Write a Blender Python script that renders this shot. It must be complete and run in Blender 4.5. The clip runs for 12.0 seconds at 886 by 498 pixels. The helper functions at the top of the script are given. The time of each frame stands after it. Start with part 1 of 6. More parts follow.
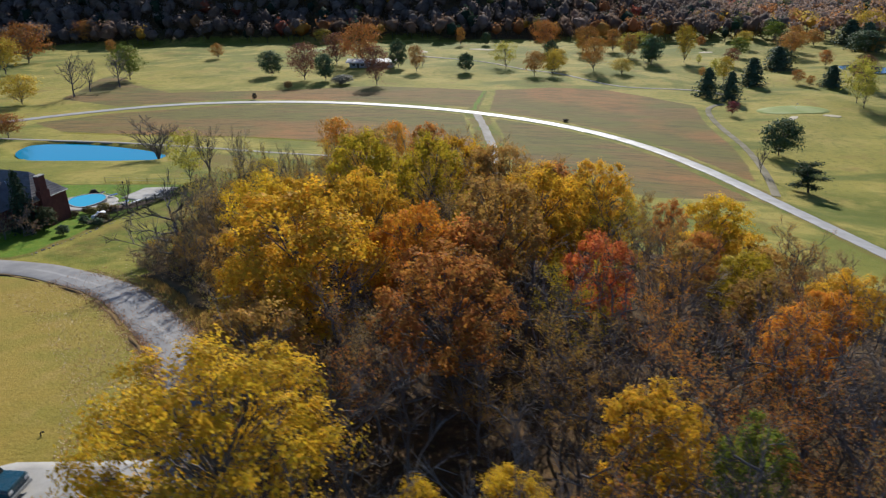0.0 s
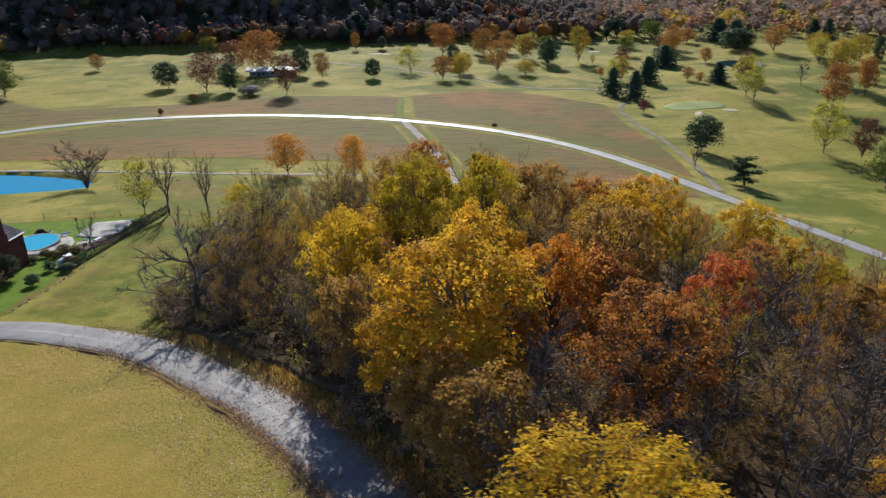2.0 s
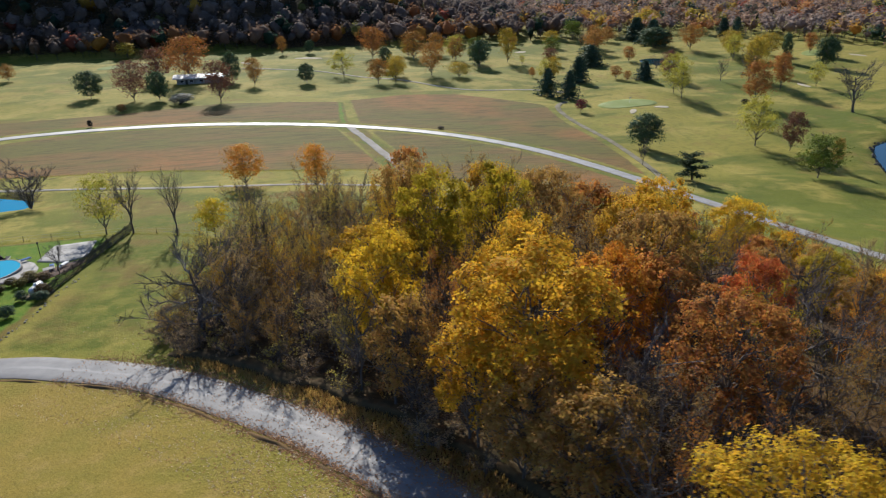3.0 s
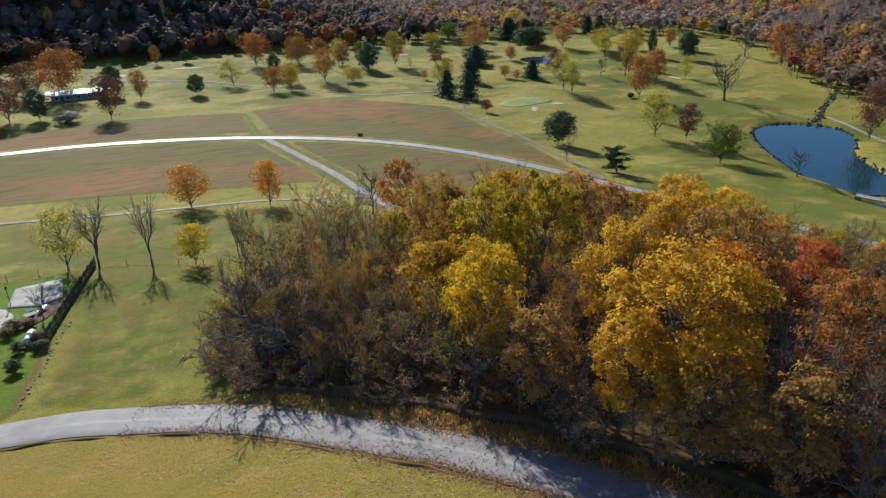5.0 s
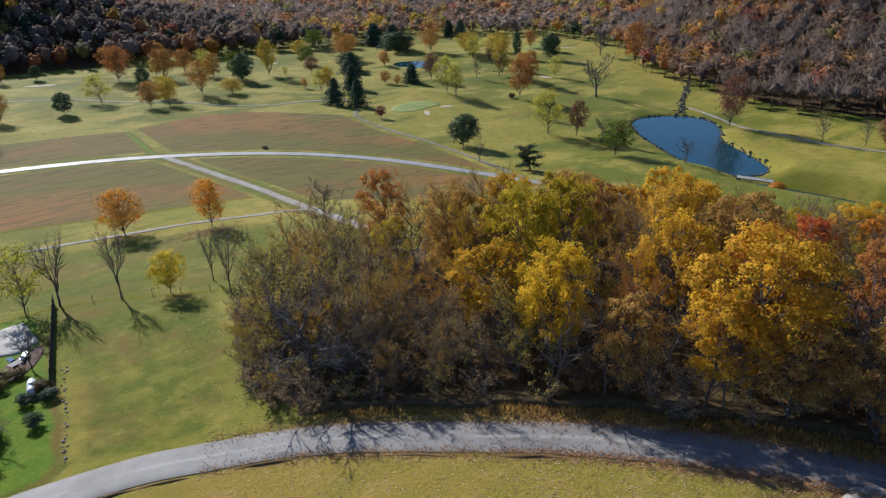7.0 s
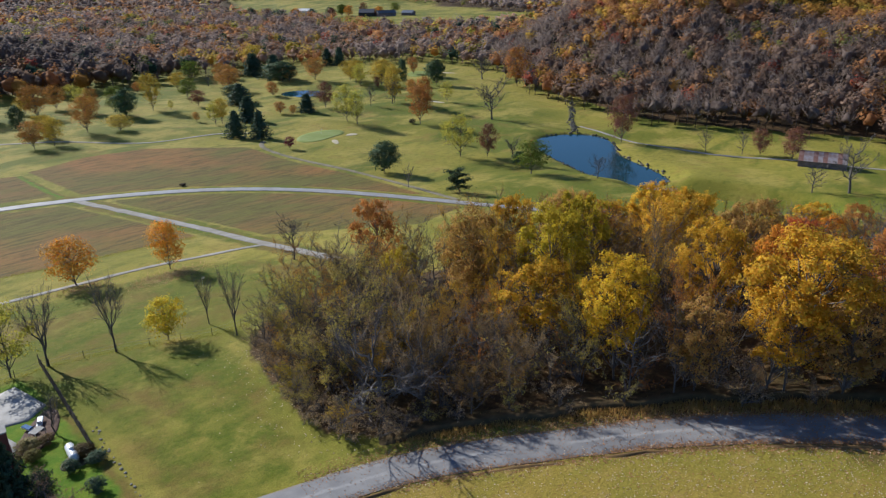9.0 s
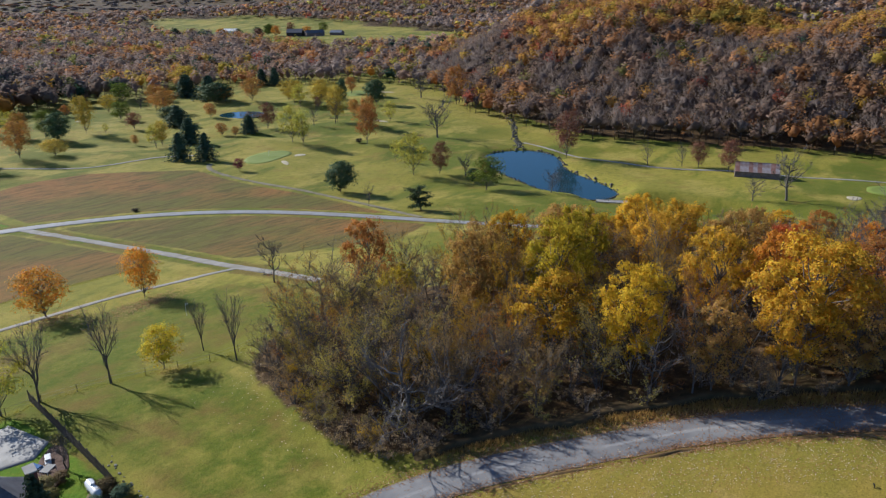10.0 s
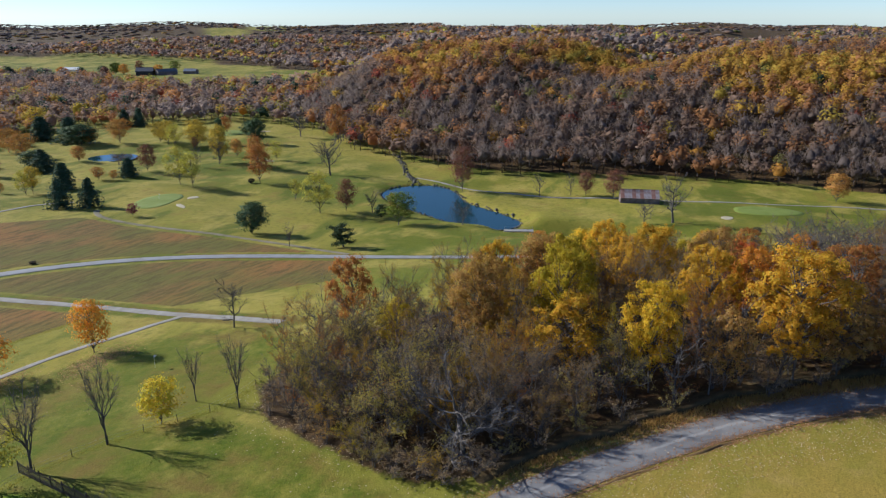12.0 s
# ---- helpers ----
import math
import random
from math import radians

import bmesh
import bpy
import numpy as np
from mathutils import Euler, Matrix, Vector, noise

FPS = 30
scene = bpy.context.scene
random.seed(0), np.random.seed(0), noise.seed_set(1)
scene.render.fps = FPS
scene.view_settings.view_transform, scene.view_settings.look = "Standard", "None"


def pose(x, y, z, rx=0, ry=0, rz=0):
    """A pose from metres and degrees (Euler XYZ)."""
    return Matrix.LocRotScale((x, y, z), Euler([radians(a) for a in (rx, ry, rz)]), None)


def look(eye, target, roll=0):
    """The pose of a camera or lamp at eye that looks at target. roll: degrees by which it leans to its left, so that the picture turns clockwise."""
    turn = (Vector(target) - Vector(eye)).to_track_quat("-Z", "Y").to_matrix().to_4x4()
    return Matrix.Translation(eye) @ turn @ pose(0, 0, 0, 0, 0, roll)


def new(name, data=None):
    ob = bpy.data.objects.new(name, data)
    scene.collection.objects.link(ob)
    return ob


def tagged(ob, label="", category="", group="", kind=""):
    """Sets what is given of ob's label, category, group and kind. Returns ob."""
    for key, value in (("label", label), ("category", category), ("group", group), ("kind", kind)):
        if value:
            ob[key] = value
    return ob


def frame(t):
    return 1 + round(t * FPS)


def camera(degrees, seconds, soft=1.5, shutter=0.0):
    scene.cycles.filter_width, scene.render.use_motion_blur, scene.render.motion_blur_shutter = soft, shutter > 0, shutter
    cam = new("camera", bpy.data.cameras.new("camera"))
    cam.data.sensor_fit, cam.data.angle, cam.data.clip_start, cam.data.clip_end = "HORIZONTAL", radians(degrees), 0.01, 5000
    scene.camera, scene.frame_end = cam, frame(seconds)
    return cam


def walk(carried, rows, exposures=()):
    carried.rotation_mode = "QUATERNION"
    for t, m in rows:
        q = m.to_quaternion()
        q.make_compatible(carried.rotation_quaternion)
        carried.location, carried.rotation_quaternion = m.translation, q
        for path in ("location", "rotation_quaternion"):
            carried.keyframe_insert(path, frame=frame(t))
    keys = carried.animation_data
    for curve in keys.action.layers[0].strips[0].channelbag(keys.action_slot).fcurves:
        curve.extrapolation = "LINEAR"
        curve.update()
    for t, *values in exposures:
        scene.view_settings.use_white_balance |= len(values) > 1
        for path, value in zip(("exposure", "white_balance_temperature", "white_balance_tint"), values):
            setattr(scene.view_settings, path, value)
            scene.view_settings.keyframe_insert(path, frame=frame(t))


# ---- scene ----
cam = camera(63.2, 12.0, soft=1.25, shutter=0.45)
METRES, EYE, TILT, LEAN, TURN = 120.0, 34.3, -23.0, 1.5, 0.0
ROWS = [
    (0.0, 0.0, 0.0, 0.0, -0.0, -0.0, 0.0),
    (0.5, -0.0403, 0.0081, 0.0068, -1.65, -0.0, 0.74),
    (1.0, -0.0806, 0.0181, 0.014, -3.76, -0.04, 1.6),
    (1.5, -0.1202, 0.0289, 0.0214, -6.56, -0.12, 2.69),
    (2.0, -0.1596, 0.0397, 0.0291, -9.91, -0.3, 4.04),
    (2.5, -0.1992, 0.0502, 0.0371, -13.3, -0.56, 5.42),
    (3.0, -0.2393, 0.0619, 0.0452, -16.3, -0.84, 6.67),
    (5.0, -0.3957, 0.1134, 0.0804, -27.33, -2.5, 11.08),
    (5.5, -0.4333, 0.1286, 0.0899, -30.57, -3.14, 12.23),
    (6.0, -0.4675, 0.1435, 0.099, -33.66, -3.79, 13.27),
    (6.5, -0.5039, 0.1612, 0.1095, -36.75, -4.46, 14.32),
    (7.0, -0.5395, 0.1803, 0.1206, -39.5, -4.99, 15.22),
    (9.0, -0.6684, 0.2719, 0.1712, -50.96, -6.42, 18.45),
    (9.5, -0.6973, 0.2982, 0.1848, -54.05, -6.72, 19.14),
    (10.0, -0.7246, 0.3262, 0.1984, -57.16, -7.05, 19.72),
    (10.5, -0.7506, 0.3556, 0.2123, -60.53, -7.48, 20.24),
    (11.0, -0.7758, 0.3859, 0.2269, -63.98, -7.96, 20.66),
    (11.5, -0.7992, 0.4173, 0.2418, -66.98, -8.33, 21.01),
    (12.0, -0.8208, 0.45, 0.2567, -69.78, -8.66, 21.29),
]
walk(cam, [(t, pose(0, 0, EYE, TILT, LEAN, TURN) @ pose(METRES * x, METRES * y, METRES * z, 90 + pitch, roll, yaw)) for t, x, y, z, yaw, pitch, roll in ROWS], [(0.0, 0.0, 6100, 10), (12.0, -0.03, 5720, 10)])

# ---- world, sun ----
SUN_EL, SUN_AZ = 27.5, -5.0          # degrees: height, and turn from +y towards -x (minus: +x)
world = bpy.data.worlds.new("sky")
scene.world = world
world.use_nodes = True
wn = world.node_tree
sky = wn.nodes.new("ShaderNodeTexSky")
sky.sky_type = "NISHITA"
sky.sun_disc = False
sky.sun_elevation, sky.sun_rotation = radians(SUN_EL), radians(SUN_AZ)
sky.air_density, sky.dust_density, sky.ozone_density = 0.7, 0.1, 4.0
wn.links.new(sky.outputs[0], wn.nodes["Background"].inputs[0])
wn.nodes["Background"].inputs[1].default_value = 0.138
sun = new("sun", bpy.data.lights.new("sun", "SUN"))
sun.data.energy, sun.data.angle, sun.data.color = 6.9, radians(0.6), (1.0, 0.92, 0.79)
sun.matrix_world = look((-math.sin(radians(SUN_AZ)) * math.cos(radians(SUN_EL)) * 500, math.cos(radians(SUN_AZ)) * math.cos(radians(SUN_EL)) * 500, math.sin(radians(SUN_EL)) * 500), (0, 0, 0))


# ---- materials ----
class Nodes:
    """Short hand for building a node material."""

    def __init__(self, name):
        self.mat = bpy.data.materials.new(name)
        self.mat.use_nodes = True
        self.tree = self.mat.node_tree
        self.tree.nodes.clear()
        self.out = self.tree.nodes.new("ShaderNodeOutputMaterial")

    def add(self, kind):
        return self.tree.nodes.new("ShaderNode" + kind)

    def stored(self, layer):
        node = self.add("VertexColor")
        node.layer_name = layer
        return node.outputs["Color"]

    def put(self, socket, value):
        if isinstance(value, bpy.types.NodeSocket):
            self.tree.links.new(value, socket)
        elif isinstance(value, tuple) and len(value) == 3 and socket.type == "RGBA":
            socket.default_value = (*value, 1)
        else:
            socket.default_value = value

    def noise(self, scale, detail=3.0, rough=0.55, stretch=None, turn=0.0, coord="Object", distort=0.0):
        where = self.add("TexCoord").outputs[coord]
        if stretch or turn:
            m = self.add("Mapping")
            self.put(m.inputs[0], where)
            m.inputs["Scale"].default_value = stretch or (1, 1, 1)
            m.inputs["Rotation"].default_value = (0, 0, radians(turn))
            where = m.outputs[0]
        n = self.add("TexNoise")
        self.put(n.inputs["Vector"], where)
        n.inputs["Scale"].default_value, n.inputs["Detail"].default_value = scale, detail
        n.inputs["Roughness"].default_value, n.inputs["Distortion"].default_value = rough, distort
        return n.outputs[0]

    def span(self, value, a, b, lo=0.0, hi=1.0):
        r = self.add("MapRange")
        r.interpolation_type = "SMOOTHSTEP"
        self.put(r.inputs[0], value)
        for i, v in enumerate((a, b, lo, hi)):
            self.put(r.inputs[i + 1], v)
        return r.outputs[0]

    def mix(self, factor, a, b, blend="MIX"):
        m = self.add("Mix")
        m.data_type, m.blend_type = "RGBA", blend
        self.put(m.inputs[0], factor)
        self.put(m.inputs[6], a)
        self.put(m.inputs[7], b)
        return m.outputs[2]

    def maths(self, op, a, b=0.0):
        m = self.add("Math")
        m.operation = op
        self.put(m.inputs[0], a)
        self.put(m.inputs[1], b)
        return m.outputs[0]

    def bump(self, height, strength=0.5, distance=0.05):
        b = self.add("Bump")
        b.inputs["Strength"].default_value, b.inputs["Distance"].default_value = strength, distance
        self.put(b.inputs["Height"], height)
        return b.outputs[0]

    def finish(self, colour, rough=0.8, normal=None, metal=0.0, spec=0.5, **more):
        p = self.add("BsdfPrincipled")
        self.put(p.inputs["Base Color"], colour)
        self.put(p.inputs["Roughness"], rough)
        self.put(p.inputs["Metallic"], metal)
        self.put(p.inputs["Specular IOR Level"], spec)
        if normal:
            self.put(p.inputs["Normal"], normal)
        for key, value in more.items():
            self.put(p.inputs[key.replace("_", " ")], value)
        self.put(self.out.inputs[0], p.outputs[0])
        return self.mat


def worn(name, base, other, scale=1.5, rough=0.8, metal=0.0, bump=0.3, spec=0.4, fine=40.0):
    """A surface with stains at one scale and grain at another."""
    n = Nodes(name)
    stain, grain = n.noise(scale, 4), n.noise(fine, 2)
    colour = n.mix(n.span(stain, 0.35, 0.7), base, other)
    colour = n.mix(n.span(grain, 0.3, 0.8, 0.0, 0.35), colour, tuple(0.55 * c for c in base))
    return n.finish(colour, n.span(stain, 0.3, 0.7, rough - 0.08, min(rough + 0.08, 1)), n.bump(grain, bump, 0.02), metal, spec)


def ground_material():
    n = Nodes("grass_ground")
    layer = n.add("VertexColor")
    layer.layer_name = "cover"
    cover, dry = layer.outputs["Color"], layer.outputs["Alpha"]
    split = n.add("SeparateColor")
    n.put(split.inputs[0], cover)
    meadow, litter, lush = split.outputs[0], split.outputs[1], split.outputs[2]
    big, mid, patch, fine = n.noise(0.012, 3), n.noise(0.06, 4, 0.6), n.noise(0.5, 4, 0.65), n.noise(7.0, 4, 0.75)
    edge = n.noise(0.35, 4, 0.7)
    grass = n.mix(n.span(big, 0.40, 0.60), (0.135, 0.152, 0.013), (0.290, 0.250, 0.038))
    grass = n.mix(n.span(mid, 0.45, 0.62, 0, 0.85), grass, (0.360, 0.292, 0.062))
    grass = n.mix(n.span(n.noise(0.025, 4, 0.6, stretch=(1, 2.4, 1), turn=-30), 0.52, 0.64, 0, 0.8), grass, (0.100, 0.128, 0.010))
    grass = n.mix(n.span(patch, 0.48, 0.70, 0, 0.55), grass, (0.100, 0.125, 0.010))
    grass = n.mix(n.span(n.noise(0.085, 5, 0.65), 0.53, 0.70, 0, 0.55), grass, (0.235, 0.150, 0.036))
    # rough meadow: brown-red seed heads over tired green, in drifts
    drift = n.noise(0.035, 5, 0.6, stretch=(0.55, 1.6, 1), turn=25)
    brown = n.mix(n.span(drift, 0.38, 0.56), (0.205, 0.118, 0.036), (0.140, 0.128, 0.024))
    brown = n.mix(n.span(n.noise(0.02, 3), 0.46, 0.66, 0, 0.85), brown, (0.310, 0.130, 0.040))
    brown = n.mix(n.span(n.noise(0.22, 5, 0.7, stretch=(0.5, 3.0, 1), turn=12), 0.44, 0.64, 0, 0.8), brown, (0.078, 0.060, 0.016))
    brown = n.mix(n.span(n.noise(0.9, 5, 0.75, stretch=(0.5, 2.2, 1), turn=30), 0.50, 0.68, 0, 0.5), brown, (0.150, 0.150, 0.030))
    brown = n.mix(n.span(n.noise(1.1, 4, 0.7), 0.45, 0.75, 0, 0.6), brown, (0.110, 0.092, 0.030))
    leafy = n.mix(n.span(patch, 0.4, 0.66), (0.060, 0.036, 0.018), (0.125, 0.072, 0.030))
    leafy = n.mix(n.span(mid, 0.5, 0.7, 0, 0.6), leafy, (0.075, 0.070, 0.024))
    rich = n.mix(n.span(patch, 0.38, 0.7), (0.090, 0.124, 0.006), (0.148, 0.154, 0.012))
    rich = n.mix(n.span(n.noise(0.07, 5, 0.65), 0.43, 0.60, 0, 0.85), rich, (0.178, 0.120, 0.026))
    def soft(mask, width=0.35):
        wob = n.maths("ADD", mask, n.maths("MULTIPLY", n.maths("SUBTRACT", edge, 0.5), width * 2))
        return n.span(wob, 0.35, 0.65)
    parched = n.mix(n.span(mid, 0.40, 0.62), (0.295, 0.212, 0.040), (0.222, 0.190, 0.028))
    parched = n.mix(n.span(patch, 0.5, 0.75, 0, 0.6), parched, (0.370, 0.260, 0.080))
    colour = n.mix(soft(dry, 0.2), grass, parched)
    colour = n.mix(soft(lush, 0.32), colour, rich)
    vivid = n.mix(n.span(patch, 0.38, 0.7), (0.090, 0.180, 0.006), (0.145, 0.205, 0.010))
    colour = n.mix(n.span(lush, 0.72, 0.95), colour, vivid)
    colour = n.mix(soft(meadow), colour, brown)
    colour = n.mix(soft(litter, 0.5), colour, leafy)
    colour = n.mix(n.span(fine, 0.40, 0.70, 0.0, 0.75), colour, n.mix(0.60, colour, (0.02, 0.02, 0.006)))
    colour = n.mix(n.span(n.noise(2.0, 5, 0.8), 0.52, 0.72, 0.0, 0.55), colour, n.mix(0.5, colour, (0.33, 0.26, 0.065)))
    rough = n.noise(2.2, 5, 0.75)
    high = n.maths("ADD", n.maths("MULTIPLY", fine, 0.25), rough)
    return n.finish(colour, 0.92, n.bump(high, 0.9, 0.16), spec=0.13)


def leaf_material(name, gloss=0.04, thick=0.46, wild=0.35):
    """Leaves take the tree's own colour and vary from leaf to leaf and over the crown."""
    n = Nodes(name)
    info = n.add("ObjectInfo")
    own = info.outputs["Color"]
    isle = n.add("NewGeometry").outputs["Random Per Island"]
    hsv = n.add("HueSaturation")
    n.put(hsv.inputs["Color"], own)
    n.put(hsv.inputs["Hue"], n.span(isle, 0, 1, 0.485, 0.515))
    n.put(hsv.inputs["Value"], n.span(n.noise(57.0, 1), 0.3, 0.7, 0.86, 1.16))
    big = n.noise(4.0, 3)
    colour = n.mix(n.span(big, 0.44, 0.66, 0, wild), hsv.outputs[0], (0.20, 0.145, 0.030))
    colour = n.mix(n.span(isle, 0.94, 0.99, 0, 0.4), colour, (0.30, 0.21, 0.11))
    p = n.add("BsdfPrincipled")
    n.put(p.inputs["Base Color"], colour)
    p.inputs["Roughness"].default_value, p.inputs["Specular IOR Level"].default_value = 0.65, gloss
    t = n.add("BsdfTranslucent")
    n.put(t.inputs[0], n.mix(0.5, colour, n.mix(1.0, colour, (1.45, 1.35, 0.8), "MULTIPLY")))
    m = n.add("MixShader")
    m.inputs[0].default_value = thick
    n.put(m.inputs[1], p.outputs[0])
    n.put(m.inputs[2], t.outputs[0])
    n.put(n.out.inputs[0], m.outputs[0])
    return n.mat


def bark_material():
    n = Nodes("bark")
    a = n.noise(6.0, 4, 0.7, stretch=(1, 1, 0.25))
    colour = n.mix(n.span(a, 0.35, 0.65), (0.074, 0.065, 0.058), (0.192, 0.172, 0.160))
    colour = n.mix(n.span(n.add("ObjectInfo").outputs["Random"], 0, 1, 0, 0.5), colour, (0.120, 0.106, 0.100))
    return n.finish(colour, 0.9, n.bump(a, 0.5, 0.05), spec=0.2)


def woods_material():
    """Far woods: each tree's tint, painted haze and inner shade included, is stored with its leaves."""
    n = Nodes("far_foliage")
    tint = n.stored("tint")
    isle = n.add("NewGeometry").outputs["Random Per Island"]
    hsv = n.add("HueSaturation")
    n.put(hsv.inputs["Color"], tint)
    grain = n.noise(0.55, 4, 0.75)
    n.put(hsv.inputs["Value"], n.maths("MULTIPLY", n.span(isle, 0, 1, 0.90, 1.10), n.span(grain, 0.3, 0.7, 0.85, 1.15)))
    p = n.add("BsdfPrincipled")
    n.put(p.inputs["Base Color"], hsv.outputs[0])
    p.inputs["Roughness"].default_value, p.inputs["Specular IOR Level"].default_value = 0.85, 0.1
    t = n.add("BsdfTranslucent")
    n.put(t.inputs[0], hsv.outputs[0])
    m = n.add("MixShader")
    m.inputs[0].default_value = 0.48
    n.put(m.inputs[1], p.outputs[0])
    n.put(m.inputs[2], t.outputs[0])
    n.put(n.out.inputs[0], m.outputs[0])
    return n.mat


def water_material(name, base, spec=0.5):
    n = Nodes(name)
    ripple = n.noise(1.3, 3, 0.6, stretch=(1, 2.2, 1), turn=20)
    return n.finish(base, 0.06, n.bump(ripple, 0.06, 0.05), spec=spec, IOR=1.33)


def road_material():
    n = Nodes("lane_asphalt")
    stain, grain, crack = n.noise(0.35, 5, 0.6), n.noise(30, 2), n.noise(1.4, 6, 0.75, distort=1.5)
    colour = n.mix(n.span(stain, 0.35, 0.68), (0.140, 0.138, 0.142), (0.205, 0.200, 0.198))
    colour = n.mix(n.span(crack, 0.60, 0.68, 0, 0.5), colour, (0.095, 0.092, 0.09))
    # wheel tracks and a pale crown run along the lane; its rims are earthy
    across = n.add("UVMap").outputs[0]
    split = n.add("SeparateXYZ")
    n.put(split.inputs[0], across)
    u = n.maths("ADD", split.outputs[0], n.maths("MULTIPLY", n.maths("SUBTRACT", n.noise(0.5, 4, 0.7), 0.5), 0.22))
    crown = n.span(n.maths("ABSOLUTE", n.maths("SUBTRACT", u, 0.5)), 0.015, 0.075, 1.0, 0.0)
    colour = n.mix(n.maths("MULTIPLY", crown, n.span(n.noise(0.12, 3), 0.42, 0.58, 0.1, 0.7)), colour, (0.285, 0.280, 0.275))
    rim = n.span(n.maths("ABSOLUTE", n.maths("SUBTRACT", u, 0.5)), 0.40, 0.50, 0.0, 0.75)
    colour = n.mix(rim, colour, (0.150, 0.118, 0.080))
    colour = n.mix(n.span(grain, 0.3, 0.8, 0, 0.3), colour, (0.095, 0.092, 0.09))
    return n.finish(colour, 0.72, n.bump(grain, 0.35, 0.01), spec=0.4)


M_GROUND, M_BARK, M_WOODS = ground_material(), bark_material(), woods_material()
M_LEAF = leaf_material("autumn_leaf")
M_FARLEAF = leaf_material("far_autumn_leaf", 0.03, 0.20, 0.35)
M_NEEDLE = leaf_material("evergreen_leaf", 0.06, 0.12, 0.15)
# west pond: the blue sky reflection is put into the base colour
M_POND, M_SKYTINT, M_POOLWATER = water_material("pond_water", (0.012, 0.045, 0.060)), water_material("sky_tinted_pond_water", (0.010, 0.230, 0.380), 0.2), water_material("pool_water", (0.03, 0.36, 0.52))
M_LANE = road_material()
M_GRAVEL = worn("pale_gravel", (0.28, 0.27, 0.26), (0.22, 0.21, 0.20), 0.3, 0.6, fine=18)
M_TRACK = worn("tan_cart_path", (0.235, 0.205, 0.145), (0.165, 0.150, 0.085), 0.25, 0.95, fine=12, spec=0.1)
M_DRIVE = worn("grey_gravel", (0.30, 0.28, 0.25), (0.23, 0.21, 0.17), 0.4, 0.95, fine=18)
M_CONCRETE = worn("concrete", (0.34, 0.325, 0.30), (0.25, 0.24, 0.22), 0.5, 0.85)
M_SAND = worn("bunker_sand", (0.46, 0.40, 0.28), (0.36, 0.31, 0.20), 0.8, 0.95)
M_BRICK = worn("red_brick", (0.155, 0.045, 0.035), (0.105, 0.034, 0.028), 0.7, 0.9)
M_SHINGLE = worn("grey_shingle", (0.165, 0.160, 0.168), (0.115, 0.112, 0.120), 0.8, 0.9, bump=0.6, fine=9)
M_WHITE = worn("white_paint", (0.78, 0.78, 0.76), (0.62, 0.62, 0.60), 2.0, 0.5, bump=0.05)
M_TANK = worn("tank_enamel", (0.80, 0.81, 0.82), (0.66, 0.66, 0.64), 1.2, 0.32, bump=0.03)
M_DARKWOOD = worn("weathered_fence_wood", (0.082, 0.068, 0.058), (0.042, 0.036, 0.032), 2.0, 0.9)
M_BARNWOOD = worn("grey_barn_board", (0.23, 0.18, 0.17), (0.14, 0.11, 0.10), 0.6, 0.9, fine=5)
M_REDRUST = worn("red_rusted_iron", (0.24, 0.105, 0.075), (0.33, 0.20, 0.16), 0.6, 0.7, 0.2, fine=6)
M_RUST = worn("rusted_roof_iron", (0.42, 0.37, 0.36), (0.27, 0.175, 0.145), 0.45, 0.6, 0.35, fine=6)
M_TEAL = worn("teal_car_paint", (0.010, 0.060, 0.085), (0.008, 0.048, 0.070), 3.0, 0.28, bump=0.01, spec=0.6)
M_BLACK = worn("black_rubber", (0.012, 0.012, 0.013), (0.022, 0.021, 0.020), 3.0, 0.8)
M_STEEL = worn("grey_steel", (0.35, 0.36, 0.37), (0.25, 0.25, 0.25), 2.0, 0.4, 0.8, bump=0.05)
M_BANK = worn("dark_bank_rock", (0.150, 0.132, 0.105), (0.085, 0.078, 0.062), 1.0, 0.9, bump=0.6, fine=8)
M_STONE = worn("pale_rock", (0.25, 0.235, 0.19), (0.17, 0.165, 0.13), 1.0, 0.9, bump=0.6, fine=8)
M_CLOTH = worn("blue_fabric", (0.03, 0.12, 0.30), (0.02, 0.09, 0.24), 3.0, 0.85)
M_GREEN = worn("putting_green", (0.170, 0.215, 0.030), (0.140, 0.185, 0.022), 0.15, 0.9, fine=25)


def glass_material():
    n = Nodes("window_glass")
    return n.finish((0.02, 0.025, 0.03), 0.08, spec=0.7)


M_GLASS = glass_material()


# ---- mesh helpers ----
def raw_mesh(name, verts, faces, material, smooth=False, more=None, normals=None):
    """A mesh from arrays of vertices and of faces that all have as many corners; more: faces with another number of corners."""
    verts, sets = np.asarray(verts, np.float32), [np.asarray(f, np.int32) for f in (faces, more) if f is not None]
    me = bpy.data.meshes.new(name)
    me.vertices.add(len(verts))
    me.vertices.foreach_set("co", verts.ravel())
    corners = np.concatenate([f.ravel() for f in sets])
    sizes = np.concatenate([np.full(len(f), f.shape[1], np.int32) for f in sets])
    me.loops.add(len(corners))
    me.loops.foreach_set("vertex_index", corners)
    me.polygons.add(len(sizes))
    me.polygons.foreach_set("loop_start", np.concatenate([[0], np.cumsum(sizes)[:-1]]).astype(np.int32))
    me.polygons.foreach_set("use_smooth", np.full(len(sizes), smooth))
    me.update(calc_edges=True)
    me.materials.append(material)
    if normals is not None:
        me.normals_split_custom_set_from_vertices(np.asarray(normals, np.float32))
    return me


def unit(v):
    return v / (np.linalg.norm(v, axis=-1, keepdims=True) + 1e-9)


